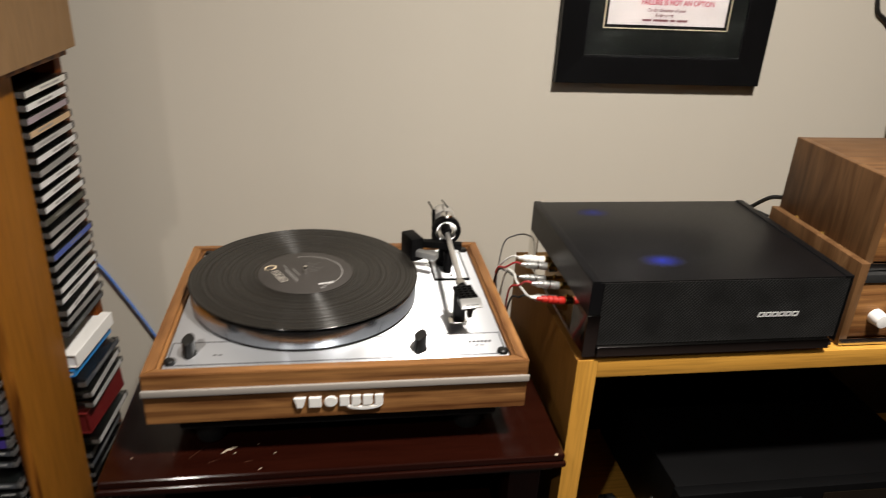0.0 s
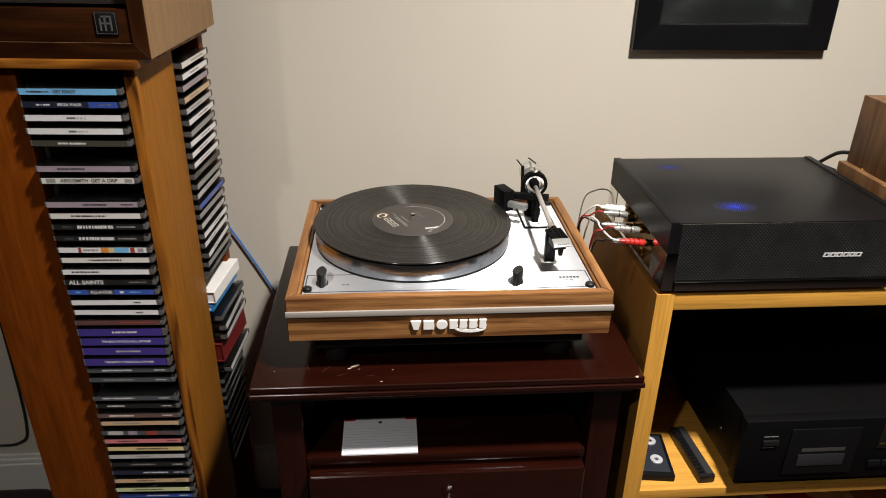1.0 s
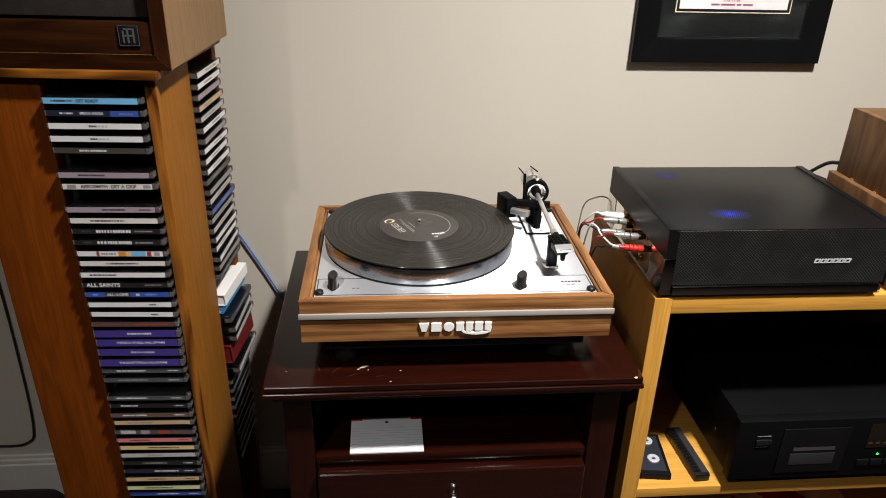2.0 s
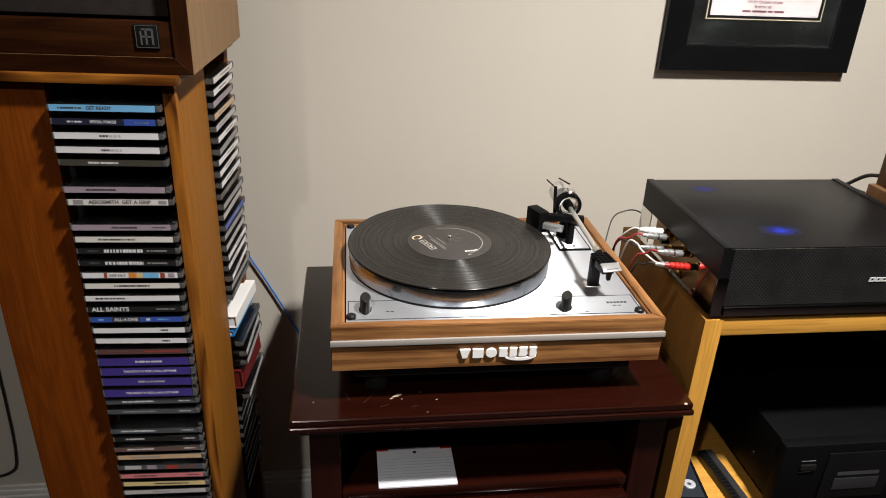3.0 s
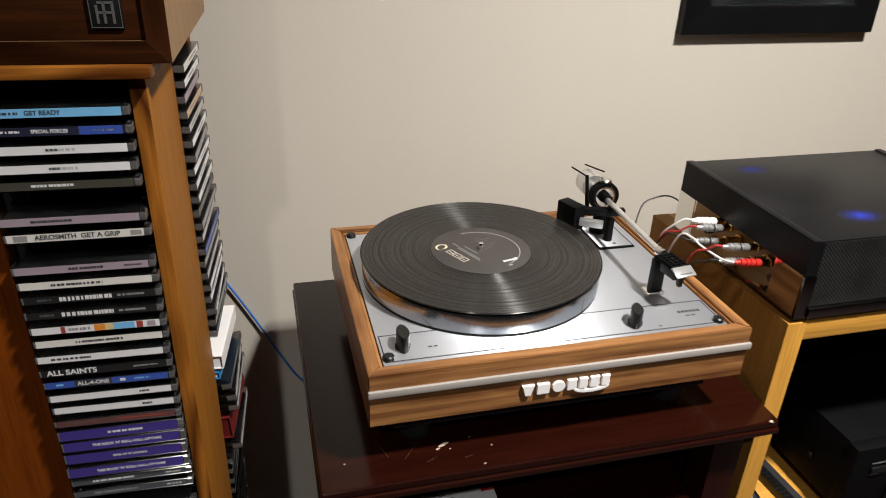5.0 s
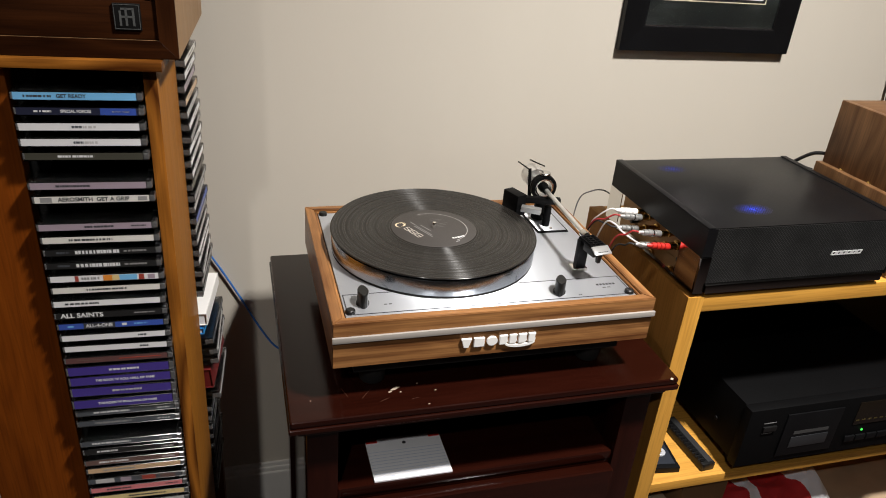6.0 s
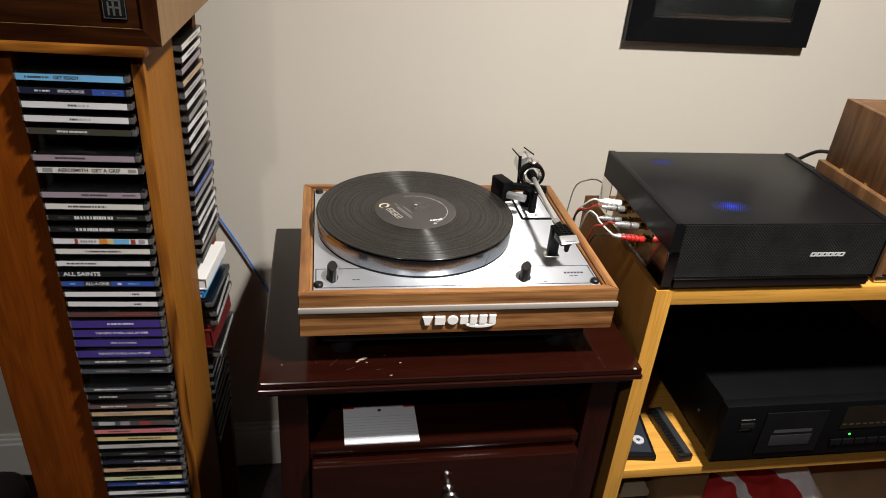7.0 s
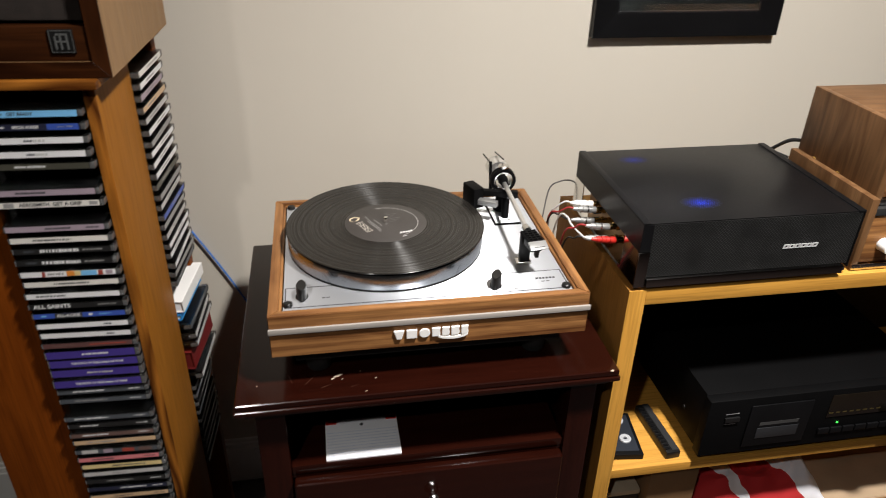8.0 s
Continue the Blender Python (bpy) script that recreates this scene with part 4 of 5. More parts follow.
def amplifier():
    x0, x1, y0, y1, z0, z1 = 0.346, 0.690, 0.866, 1.135, 0.8075, 0.911
    a = thing("tube_amplifier", ((x0 + x1) / 2, (y0 + y1) / 2, 0.802), "black power amplifier with perforated cover and chromed chassis on the bookcase", "amplifier")
    for fx in (x0 + 0.03, x1 - 0.03):
        for fy in (y0 + 0.03, y1 - 0.03):
            part("foot", rod((fx, fy, 0.802), (fx, fy, z0 + 0.001), 0.011, seg=16), RUBBER, a)
    part("cover_top", box(x0 + 0.010, x1 - 0.010, y0 + 0.0005, y1, z1 - 0.003, z1 - 0.0015, 0.0006), COVER_BLACK, a, "satin black cover top")
    for fx0, fx1 in ((x0, x0 + 0.0115), (x1 - 0.0115, x1)):
        part("cover_flange", box(fx0, fx1, y0 - 0.0005, y1 + 0.001, z1 - 0.004, z1, 0.0012), SATIN_BLACK, a)
    part("cover_side", box(x0, x0 + 0.0016, y0, y1, 0.8658, z1 - 0.003), SATIN_BLACK, a)
    part("cover_side", box(x1 - 0.0016, x1, y0, y1, z0 + 0.008, z1 - 0.003), SATIN_BLACK, a)
    part("cover_front", box(x0 + 0.0165, x1 - 0.004, y0, y0 + 0.0016, 0.8225, z1 - 0.0035), PERFORATED, a, "perforated black front grille")
    part("cover_corner", box(x0, x0 + 0.016, y0 - 0.0006, y0 + 0.0016, 0.866, z1 - 0.003), SATIN_BLACK, a)
    part("cover_back", box(x0 + 0.002, x1 - 0.002, y1 - 0.0016, y1, 0.858, z1 - 0.003), SATIN_BLACK, a)
    part("front_lip", box(x0 + 0.017, x1 - 0.012, y0 - 0.006, y0 + 0.003, 0.8085, 0.8220, 0.001), BLACK_CHROME, a, "dark chromed front lip")
    # chromed chassis with the open input bay on its side
    part("chassis_front", box(x0 - 0.001, x0 + 0.0160, y0 - 0.003, y0 + 0.001, z0, 0.8655, 0.0008), BLACK_CHROME, a, "chromed chassis corner")
    part("chassis_base", box(x0, x1 - 0.002, y0 + 0.002, y1, z0, z0 + 0.006), CHROME, a)
    part("chassis_flange", box(x0 - 0.0005, x0 + 0.0012, y0 + 0.0015, y0 + 0.050, z0 + 0.0062, 0.8655), CHROME, a)
    part("chassis_flange", box(x0 - 0.0005, x0 + 0.0012, y1 - 0.040, y1, z0 + 0.0062, 0.8655), CHROME, a)
    part("jack_panel", box(x0 + 0.030, x0 + 0.032, y0 + 0.002, y1 - 0.002, z0 + 0.0062, 0.8755), plain("bronzed steel", (0.30, 0.17, 0.07), 0.4, 0.6), a, "bronze-tinted jack panel")
    part("front_wall", box(x0 + 0.003, x1 - 0.004, y0 + 0.010, y0 + 0.012, z0 + 0.0062, z1 - 0.02), VOID, a)
    for jy, jz in JACKS:
        part("input_jack", lathe([(0.0070, 0), (0.0070, 0.004), (0.0046, 0.0045), (0.0046, 0.020), (0.0062, 0.0205), (0.0062, 0.0245), (0.0046, 0.025), (0.0046, 0.036), (0, 0.036)], (x0 + 0.030, jy, jz), 16, (-1, 0, 0)), GOLD, a, "gold-plated input jack")
    for ky in (0.925, 0.938, 1.082):
        part("terminal", rod((x0 + 0.030, ky, 0.822), (x0 + 0.018, ky, 0.822), 0.005, seg=12), BLACK, a)
    # plain raised badge on the grille
    bd = bmesh.new()
    M = front_at(0.571, y0 - 0.0002, 0.859) @ Matrix(((1, 0.28, 0, 0), (0, 1, 0, 0), (0, 0, 1, 0), (0, 0, 0, 1)))
    for k, (ax, w, h) in enumerate(((0.0, 0.0080, 0.0062), (0.0095, 0.0075, 0.0062), (0.0185, 0.0080, 0.0062), (0.0280, 0.0080, 0.0062), (0.0375, 0.0070, 0.0062), (0.0460, 0.0085, 0.0062))):
        for u0, u1, v0, v1 in ((0, w, 0, 0.0010), (0, w, h - 0.0010, h), (0, 0.0017, 0.0010, h - 0.0010), (w - 0.0017, w, 0.0010, h - 0.0010)):
            prism([(ax + u0, v0 - 0.0032), (ax + u1, v0 - 0.0032), (ax + u1, v1 - 0.0032), (ax + u0, v1 - 0.0032)], M, 0.0014, bm=bd)
    part("badge", bd, ink("off-white badge", (0.40, 0.40, 0.40), 0.4), a, "slanted white badge of plain blocks", False)
    # blue light from inside, drawn as glowing dots on the cover, fading outward
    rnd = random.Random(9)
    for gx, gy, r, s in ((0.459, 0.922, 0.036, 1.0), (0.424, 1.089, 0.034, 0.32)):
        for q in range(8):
            name, lo, hi = "cover_glow", q / 8, (q + 1) / 8
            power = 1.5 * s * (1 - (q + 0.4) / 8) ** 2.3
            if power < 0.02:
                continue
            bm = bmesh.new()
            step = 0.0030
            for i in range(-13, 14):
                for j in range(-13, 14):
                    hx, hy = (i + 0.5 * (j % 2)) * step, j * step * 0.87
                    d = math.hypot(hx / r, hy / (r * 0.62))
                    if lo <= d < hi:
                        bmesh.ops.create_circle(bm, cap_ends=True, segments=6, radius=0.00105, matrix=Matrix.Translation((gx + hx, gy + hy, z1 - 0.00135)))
            part(name, bm, glow("blue cover glow %.3f" % power, (0.02, 0.07, 1.0), 1.3 * power), a, "glowing dots drawing blue light through the cover", False)


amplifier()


def phono_lead(y, z, colour, cable, drop, label):
    """An audio plug in one of the amplifier's jacks, with its lead."""
    x = 0.3390
    p = thing("audio_lead", (x, y, z), label, "audio cable", "audio leads")
    rings = [(0.0050, 0.0), (0.0054, 0.0006), (0.0054, 0.0085), (0.0040, 0.0088), (0.0040, 0.0110), (0.0054, 0.0113), (0.0054, 0.0160), (0.0042, 0.0163), (0.0042, 0.0178),
             (0.0054, 0.0181), (0.0054, 0.0225), (0.0040, 0.0228), (0.0040, 0.0246), (0.0050, 0.0249), (0.0048, 0.0300), (0.0034, 0.0303), (0.0028, 0.036), (0.0020, 0.038), (0, 0.038)]
    body = lathe(rings, (x, y, z), 20, (-1, 0, 0.12))
    part("plug", body, colour if colour in (RED, WHITE) else PLUG, p)
    part("plug_ring", lathe([(0.0056, 0.0125), (0.0056, 0.0150), (0.0050, 0.0150), (0.0050, 0.0125), (0.0056, 0.0125)], (x, y, z), 20, (-1, 0, 0.12)), colour, p)
    s = Vector((x - 0.035, y, z + 0.0042))
    part("lead", tube([s, s + Vector((-0.010, 0.004, 0.001)), *drop], 0.0014), cable, p)


phono_lead(*JACKS[0], WHITE, WHITE_CABLE, [(0.284, 1.050, 0.850), (0.280, 1.065, 0.828), (0.290, 1.10, 0.76), (0.302, 1.19, 0.62)], "white phono plug with white lead in the amplifier")
phono_lead(*JACKS[1], STEEL, RED_LEAD, [(0.284, 1.034, 0.850), (0.277, 1.056, 0.836), (0.286, 1.10, 0.77), (0.300, 1.20, 0.62)], "silver phono plug with red lead in the amplifier")
phono_lead(*JACKS[2], STEEL, BLACK_CABLE, [(0.287, 1.036, 0.842), (0.279, 1.058, 0.832), (0.284, 1.11, 0.75), (0.304, 1.20, 0.60)], "silver phono plug with black lead in the amplifier")
phono_lead(*JACKS[3], STEEL, RED_LEAD, [(0.288, 0.972, 0.853), (0.279, 0.986, 0.840), (0.284, 1.02, 0.77), (0.300, 1.10, 0.62)], "silver phono plug with red lead in the amplifier")
phono_lead(*JACKS[4], STEEL, BLACK_CABLE, [(0.289, 0.970, 0.836), (0.282, 0.985, 0.826), (0.285, 1.02, 0.76), (0.302, 1.10, 0.60)], "silver phono plug with black lead in the amplifier")
phono_lead(*JACKS[5], RED, WHITE_CABLE, [(0.292, 0.950, 0.852), (0.288, 0.985, 0.852), (0.290, 1.010, 0.852), (0.284, 1.030, 0.845), (0.284, 1.06, 0.78)], "red phono plug with white lead in the amplifier")

lead = thing("speaker_wire", (0.345, 1.16, 0.802), "thin grey wire looping behind the amplifier", "cable")
part("wire", tube([(0.362, 1.145, 0.838), (0.350, 1.166, 0.842), (0.334, 1.178, 0.836), (0.320, 1.190, 0.818), (0.314, 1.193, 0.77), (0.312, 1.2, 0.70)], 0.0013), GREY_CABLE, lead)


def tuner(x0, x1, y0, y1, z0, z1, label, raised, name):
    """A walnut-cased unit: sides, top, front with a silver strip, screws, and a raised rim where it carries another."""
    t = thing(name, ((x0 + x1) / 2, (y0 + y1) / 2, z0), label, "hi-fi unit", "walnut units")
    body_top = z1 - (0.016 if raised else 0.0)
    for sx in (x0, x1 - 0.012):
        part("side_panel", box(sx, sx + 0.012, y0, y1, z0, z1, 0.001), WALNUT["z"], t)
    # covered top and back are black, the shade there put into the colour
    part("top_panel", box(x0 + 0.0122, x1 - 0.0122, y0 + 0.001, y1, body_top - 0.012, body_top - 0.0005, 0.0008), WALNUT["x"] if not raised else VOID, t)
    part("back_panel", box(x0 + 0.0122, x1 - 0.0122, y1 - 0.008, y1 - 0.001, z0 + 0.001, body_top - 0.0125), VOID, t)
    part("front_panel", box(x0 + 0.0122, x1 - 0.0122, y0 + 0.003, y0 + 0.013, z0 + 0.011, body_top - 0.0125, 0.0008), TEAK["x"], t, "reddish wooden front panel")
    part("trim_strip", box(x0 + 0.001, x1 - 0.001, y0 - 0.002, y0 - 0.0002, z0 + 0.001, z0 + 0.0105, 0.0005), STEEL, t, "silver trim strip")
    if raised:
        for k in range(3):
            part("knob", rod((x0 + 0.045 + k * 0.09, y0 + 0.003, z0 + 0.042), (x0 + 0.045 + k * 0.09, y0 - 0.014, z0 + 0.042), 0.011, 0.0095, 24, 0.001), WHITE, t, "white round knob")
    else:
        for sy in (y1 - 0.045, y1 - 0.105):
            part("case_screw", lathe([(0.0042, 0), (0.0040, 0.0015), (0.0022, 0.0022), (0, 0.0018)], (x0, sy, z0 + 0.014), 16, (-1, 0, 0)), GOLD, t, "small brass case screw")


tuner(0.703, 1.110, 0.874, 1.079, 0.8025, 0.9225, "walnut-cased hi-fi unit with silver trim standing on the bookcase", True, "stereo_receiver")
tuner(0.7155, 1.096, 0.886, 1.078, 0.9070, 1.0305, "walnut-cased hi-fi unit with brass screws stacked on the receiver", False, "stereo_tuner")
w = thing("power_cord", (0.70, 1.15, 0.802), "black cord running down behind the walnut units", "cable")
part("cord", tube([(0.722, 1.080, 0.935), (0.712, 1.100, 0.928), (0.703, 1.125, 0.905), (0.697, 1.150, 0.880), (0.69, 1.170, 0.84), (0.69, 1.175, 0.8022)], 0.0032), BLACK_CABLE, w)
part("cord", tube([(0.702, 1.0805, 0.905), (0.695, 1.11, 0.9035), (0.675, 1.145, 0.900), (0.665, 1.165, 0.86), (0.665, 1.17, 0.8022)], 0.0026), BLACK_CABLE, w)
w = thing("hanging_cord", (1.0, 1.33, 1.1), "black cord hanging down along the wall", "cable")
part("cord", tube([(0.965, 1.331, 1.32), (0.985, 1.331, 1.20), (1.010, 1.331, 1.172), (1.05, 1.331, 1.13), (1.075, 1.328, 1.02), (1.08, 1.30, 0.9), (1.08, 1.25, 0.803)], 0.0035), BLACK_CABLE, w)


def cassette_deck():
    x0, x1, y0, y1, z0, z1 = 0.515, 0.945, 0.853, 1.140, 0.4500, 0.5770
    d = thing("cassette_deck", ((x0 + x1) / 2, (y0 + y1) / 2, 0.432), "black cassette deck with a lit green indicator on the bookcase shelf", "cassette deck")
    for fx in (x0 + 0.04, x1 - 0.04):
        for fy in (y0 + 0.04, y1 - 0.04):
            part("foot", rod((fx, fy, 0.432), (fx, fy, z0 + 0.010), 0.018, 0.020, seg=20), RUBBER, d)
    part("body", box(x0 + 0.004, x1 - 0.004, y0 + 0.020, y1, z0 + 0.0095, z1 - 0.001, 0.0015), DECK_BLACK, d)
    f = part("front_panel", box(x0, x1, y0, y0 + 0.0195, z0 + 0.006, z1, 0.002), DECK_BLACK, d)
    part("cassette_door", box(x0 + 0.076, x0 + 0.191, y0 - 0.003, y0 - 0.0002, z0 + 0.020, z1 - 0.016, 0.001), SATIN_BLACK, f)
    part("door_window", box(x0 + 0.096, x0 + 0.173, y0 - 0.0042, y0 - 0.0031, z0 + 0.038, z0 + 0.061, 0.0004), ink("grey smoked window", (0.018, 0.019, 0.021), 0.35), f, "smoked grey window")
    part("tape_print", bars([(x0 + 0.099, x0 + 0.171)], z0 + 0.070, 0.007, y0 - 0.0031), ink("dim grey", (0.04, 0.04, 0.04)), f)
    for sy in (y0 + 0.075, y1 - 0.05):
        part("case_screw", lathe([(0.0040, 0), (0.0038, 0.0014), (0.0020, 0.0018), (0, 0.0012)], (x0 + 0.004, sy, z0 + 0.052), 16, (-1, 0, 0)), BLACK, d, "black case screw")
    part("power_button", box(x0 + 0.032, x0 + 0.058, y0 - 0.004, y0 - 0.0002, z1 - 0.046, z1 - 0.036, 0.0008), BLACK, f)
    part("panel_print", bars([(x0 + 0.033, x0 + 0.057)], z1 - 0.030, 0.0015, y0 - 0.0001, bars([(x0 + 0.034, x0 + 0.054)], z1 - 0.052, 0.0012, y0 - 0.0001)), ink("grey legend", (0.22, 0.22, 0.22)), f)
    disp = part("display", box(x0 + 0.225, x0 + 0.36, y0 - 0.0015, y0 - 0.0002, z0 + 0.066, z1 - 0.012, 0.0004), ink("amber-black display", (0.007, 0.005, 0.003), 0.2), f)
    part("legend", bars([(x0 + 0.228 + k * 0.013, x0 + 0.236 + k * 0.013) for k in range(8)], z0 + 0.076, 0.003, y0 - 0.0016), ink("amber legend", (0.05, 0.036, 0.010)), f)
    for k in range(6):
        part("transport_key", box(x0 + 0.218 + k * 0.024, x0 + 0.239 + k * 0.024, y0 - 0.004, y0 - 0.0002, z0 + 0.030, z0 + 0.042, 0.0008), SATIN_BLACK, f)
    part("indicator", lathe([(0, 0.0014), (0.0021, 0.0009), (0.0023, 0)], (x0 + 0.252, y0 - 0.0002, z0 + 0.0515), 14, (0, -1, 0)), glow("green indicator", (0.08, 1.0, 0.12), 1.4), f, "lit green indicator")
    part("level_knob", rod((x1 - 0.06, y0 - 0.0002, z0 + 0.05), (x1 - 0.06, y0 - 0.018, z0 + 0.05), 0.019, 0.017, 28, 0.001), BLACK, f)


cassette_deck()


def cassette_case():
    z = 0.4322
    c = thing("tape_accessory", (0.415, 0.935, z), "flat black plastic case with pale hubs on the shelf", "cassette case")
    M = Matrix.Translation((0.404, 0.938, z)) @ Matrix.Rotation(radians(-7), 4, "Z")
    b = box(-0.036, 0.036, -0.052, 0.052, 0, 0.012, 0.0015)
    b.transform(M)
    part("case", b, SATIN_BLACK, c)
    b = box(-0.030, 0.030, -0.044, 0.046, 0.012, 0.0135, 0.0006)
    b.transform(M)
    part("inset", b, ink("dark blue-grey inset", (0.02, 0.023, 0.03), 0.3), c)
    for hx, hy in ((0.012, -0.016), (0.010, 0.030)):
        p = M @ Vector((hx, hy, 0.0136))
        part("hub", lathe([(0.0035, 0.0), (0.0035, 0.0022), (0.0090, 0.0030), (0.0105, 0.0022), (0.0105, 0)], p, 24), ink("pale hub plastic", (0.38, 0.39, 0.41), 0.4), c, "pale grey reel hub")


cassette_case()


def ribbed_holder():
    z = 0.4322
    c = thing("remote_control", (0.488, 0.935, z), "slim black ribbed remote control lying on the beech shelf", "remote control")
    M = Matrix.Translation((0.483, 0.938, z)) @ Matrix.Rotation(radians(3), 4, "Z")
    b = box(-0.014, 0.013, -0.062, 0.062, 0, 0.016, 0.003)
    b.transform(M)
    part("body", b, BLACK, c)
    for k in range(14):
        b = box(-0.0130, -0.004, -0.055 + k * 0.0082, -0.0505 + k * 0.0082, 0.016, 0.0182, 0.0006)
        b.transform(M)
        part("rib", b, SATIN_BLACK, c)
    b = box(-0.001, 0.011, -0.058, 0.06, 0.0160, 0.0172, 0.0005)
    b.transform(M)
    part("cover_strip", b, ink("graphite strip", (0.025, 0.025, 0.026), 0.3), c)


ribbed_holder()


def cloth():
    """A folded white and red cloth in the lower compartment."""
    m, n, l, b = material("white cloth with red print")
    tc, sep = n.new("ShaderNodeTexCoord"), n.new("ShaderNodeSeparateXYZ")
    l.new(tc.outputs["Object"], sep.inputs[0])
    no = n.new("ShaderNodeTexNoise")
    no.inputs["Scale"].default_value = 9
    l.new(tc.outputs["Object"], no.inputs["Vector"])
    # slanted red fields of the print
    lin = n.new("ShaderNodeMath")
    lin.operation = "MULTIPLY_ADD"
    lin.inputs[1].default_value = 0.75
    l.new(sep.outputs["Y"], lin.inputs[0])
    l.new(sep.outputs["X"], lin.inputs[2])
    wob = n.new("ShaderNodeMath")
    wob.operation, wob.inputs[1].default_value = "MULTIPLY_ADD", 0.10
    l.new(no.outputs["Fac"], wob.inputs[0])
    l.new(lin.outputs[0], wob.inputs[2])
    ramp = n.new("ShaderNodeValToRGB")
    ramp.color_ramp.interpolation = "CONSTANT"
    white, red = (0.70, 0.71, 0.76, 1), (0.42, 0.015, 0.018, 1)
    e = ramp.color_ramp.elements
    e[0].color, e[0].position = red, 0.0
    e[1].color, e[1].position = white, 0.18
    for pos, col in ((0.24, red), (0.50, white), (0.70, red), (0.735, white)):
        e.new(pos).color = col
    mr = n.new("ShaderNodeMapRange")
    mr.inputs["From Min"].default_value, mr.inputs["From Max"].default_value = -0.16, 0.28
    l.new(wob.outputs[0], mr.inputs["Value"])
    l.new(mr.outputs["Result"], ramp.inputs["Fac"])
    l.new(ramp.outputs["Color"], b.inputs["Base Color"])
    b.inputs["Roughness"].default_value = 0.85
    weave = n.new("ShaderNodeTexNoise")
    weave.inputs["Scale"].default_value = 700
    l.new(tc.outputs["Object"], weave.inputs["Vector"])
    bp = n.new("ShaderNodeBump")
    bp.inputs["Strength"].default_value, bp.inputs["Distance"].default_value = 0.3, 0.0006
    l.new(weave.outputs["Fac"], bp.inputs["Height"])
    l.new(bp.outputs["Normal"], b.inputs["Normal"])
    x0, x1, y0, y1, z0 = 0.575, 0.865, 0.897, 1.12, 0.2326
    c = thing("folded_cloth", ((x0 + x1) / 2, (y0 + y1) / 2, z0), "crumpled white cloth with red print, stuffed on the bottom shelf", "cloth")
    bm = bmesh.new()
    nx, ny, grid = 44, 32, []
    for j in range(ny + 1):
        row = []
        for i in range(nx + 1):
            u, v = i / nx, j / ny
            edge = min(1, 6 * min(u, 1 - u)) * min(1, 7 * v + 0.02) * min(1, 8 * (1 - v) + 0.02)
            h = 0.078 * edge ** 0.7 * (0.75 + 0.35 * v) + 0.03 * noise.noise((u * 4, v * 3, 1.3)) * edge + 0.010 * noise.noise((u * 11, v * 9, 4.1)) * edge
            row.append(bm.verts.new((x0 + (x1 - x0) * u + 0.012 * noise.noise((v * 5, 2.0, u)), y0 + (y1 - y0) * v + 0.010 * noise.noise((u * 6, 1.0, v)), z0 + 0.002 + max(0, h))))
        grid.append(row)
    for j in range(ny):
        for i in range(nx):
            bm.faces.new((grid[j][i], grid[j][i + 1], grid[j + 1][i + 1], grid[j + 1][i]))
    rim = bmesh.ops.extrude_edge_only(bm, edges=[e for e in bm.edges if e.is_boundary])
    for v in rim["geom"]:
        if isinstance(v, bmesh.types.BMVert):
            v.co.z = z0
    me = part("cloth", bm, m, c)


cloth()


def small_box(name, x0, x1, y0, y1, z0, z1, mats, label, category):
    t = thing(name, ((x0 + x1) / 2, (y0 + y1) / 2, z0), label, category)
    part("body", box(x0, x1, y0, y1, z0, z1, 0.002), mats[0], t)
    part("lid", box(x0 - 0.001, x1 + 0.001, y0 - 0.001, y1 + 0.001, z1 + 0.0002, z1 + 0.012, 0.002), mats[1], t)


pale = thing("cardboard_carton", (0.80, 1.01, 0.2252), "flat pale cardboard carton under the cloth on the bottom shelf", "box")
part("body", box(0.563, 1.10, 0.893, 1.165, 0.2252, 0.2315, 0.0012), ink("pale cardboard", (0.40, 0.285, 0.18), 0.8), pale)
part("flap", box(0.566, 1.098, 0.895, 1.005, 0.2316, 0.2325, 0.0003), ink("pale cardboard", (0.40, 0.285, 0.18), 0.8), pale)
part("flap", box(0.566, 1.098, 1.0065, 1.162, 0.2316, 0.2325, 0.0003), ink("pale cardboard", (0.40, 0.285, 0.18), 0.8), pale)


small_box("storage_box", 0.372, 0.455, 0.905, 1.10, 0.2255, 0.318, (BLACK, ink("dusty beige card", (0.33, 0.27, 0.19), 0.7)), "dark storage box with a beige lid on the bottom shelf", "box")
small_box("cardboard_box", 0.465, 0.560, 0.895, 1.15, 0.2255, 0.380, (ink("brown cardboard", (0.16, 0.085, 0.035), 0.8), ink("brown cardboard lid", (0.18, 0.095, 0.04), 0.8)), "brown cardboard box on the bottom shelf", "box")


# ---- the rotating disc tower with the loudspeaker on it ----
TX0, TX1, TY0, TY1, TTOP = -0.602, -0.338, 0.948, 1.225, 1.1088
# the tower stands turned a little on its foot
TOWER_TURN = Matrix.Translation((-0.338, 1.083, 0)) @ Matrix.Rotation(radians(-4.2), 4, "Z") @ Matrix.Translation((0.338, -1.083, 0))


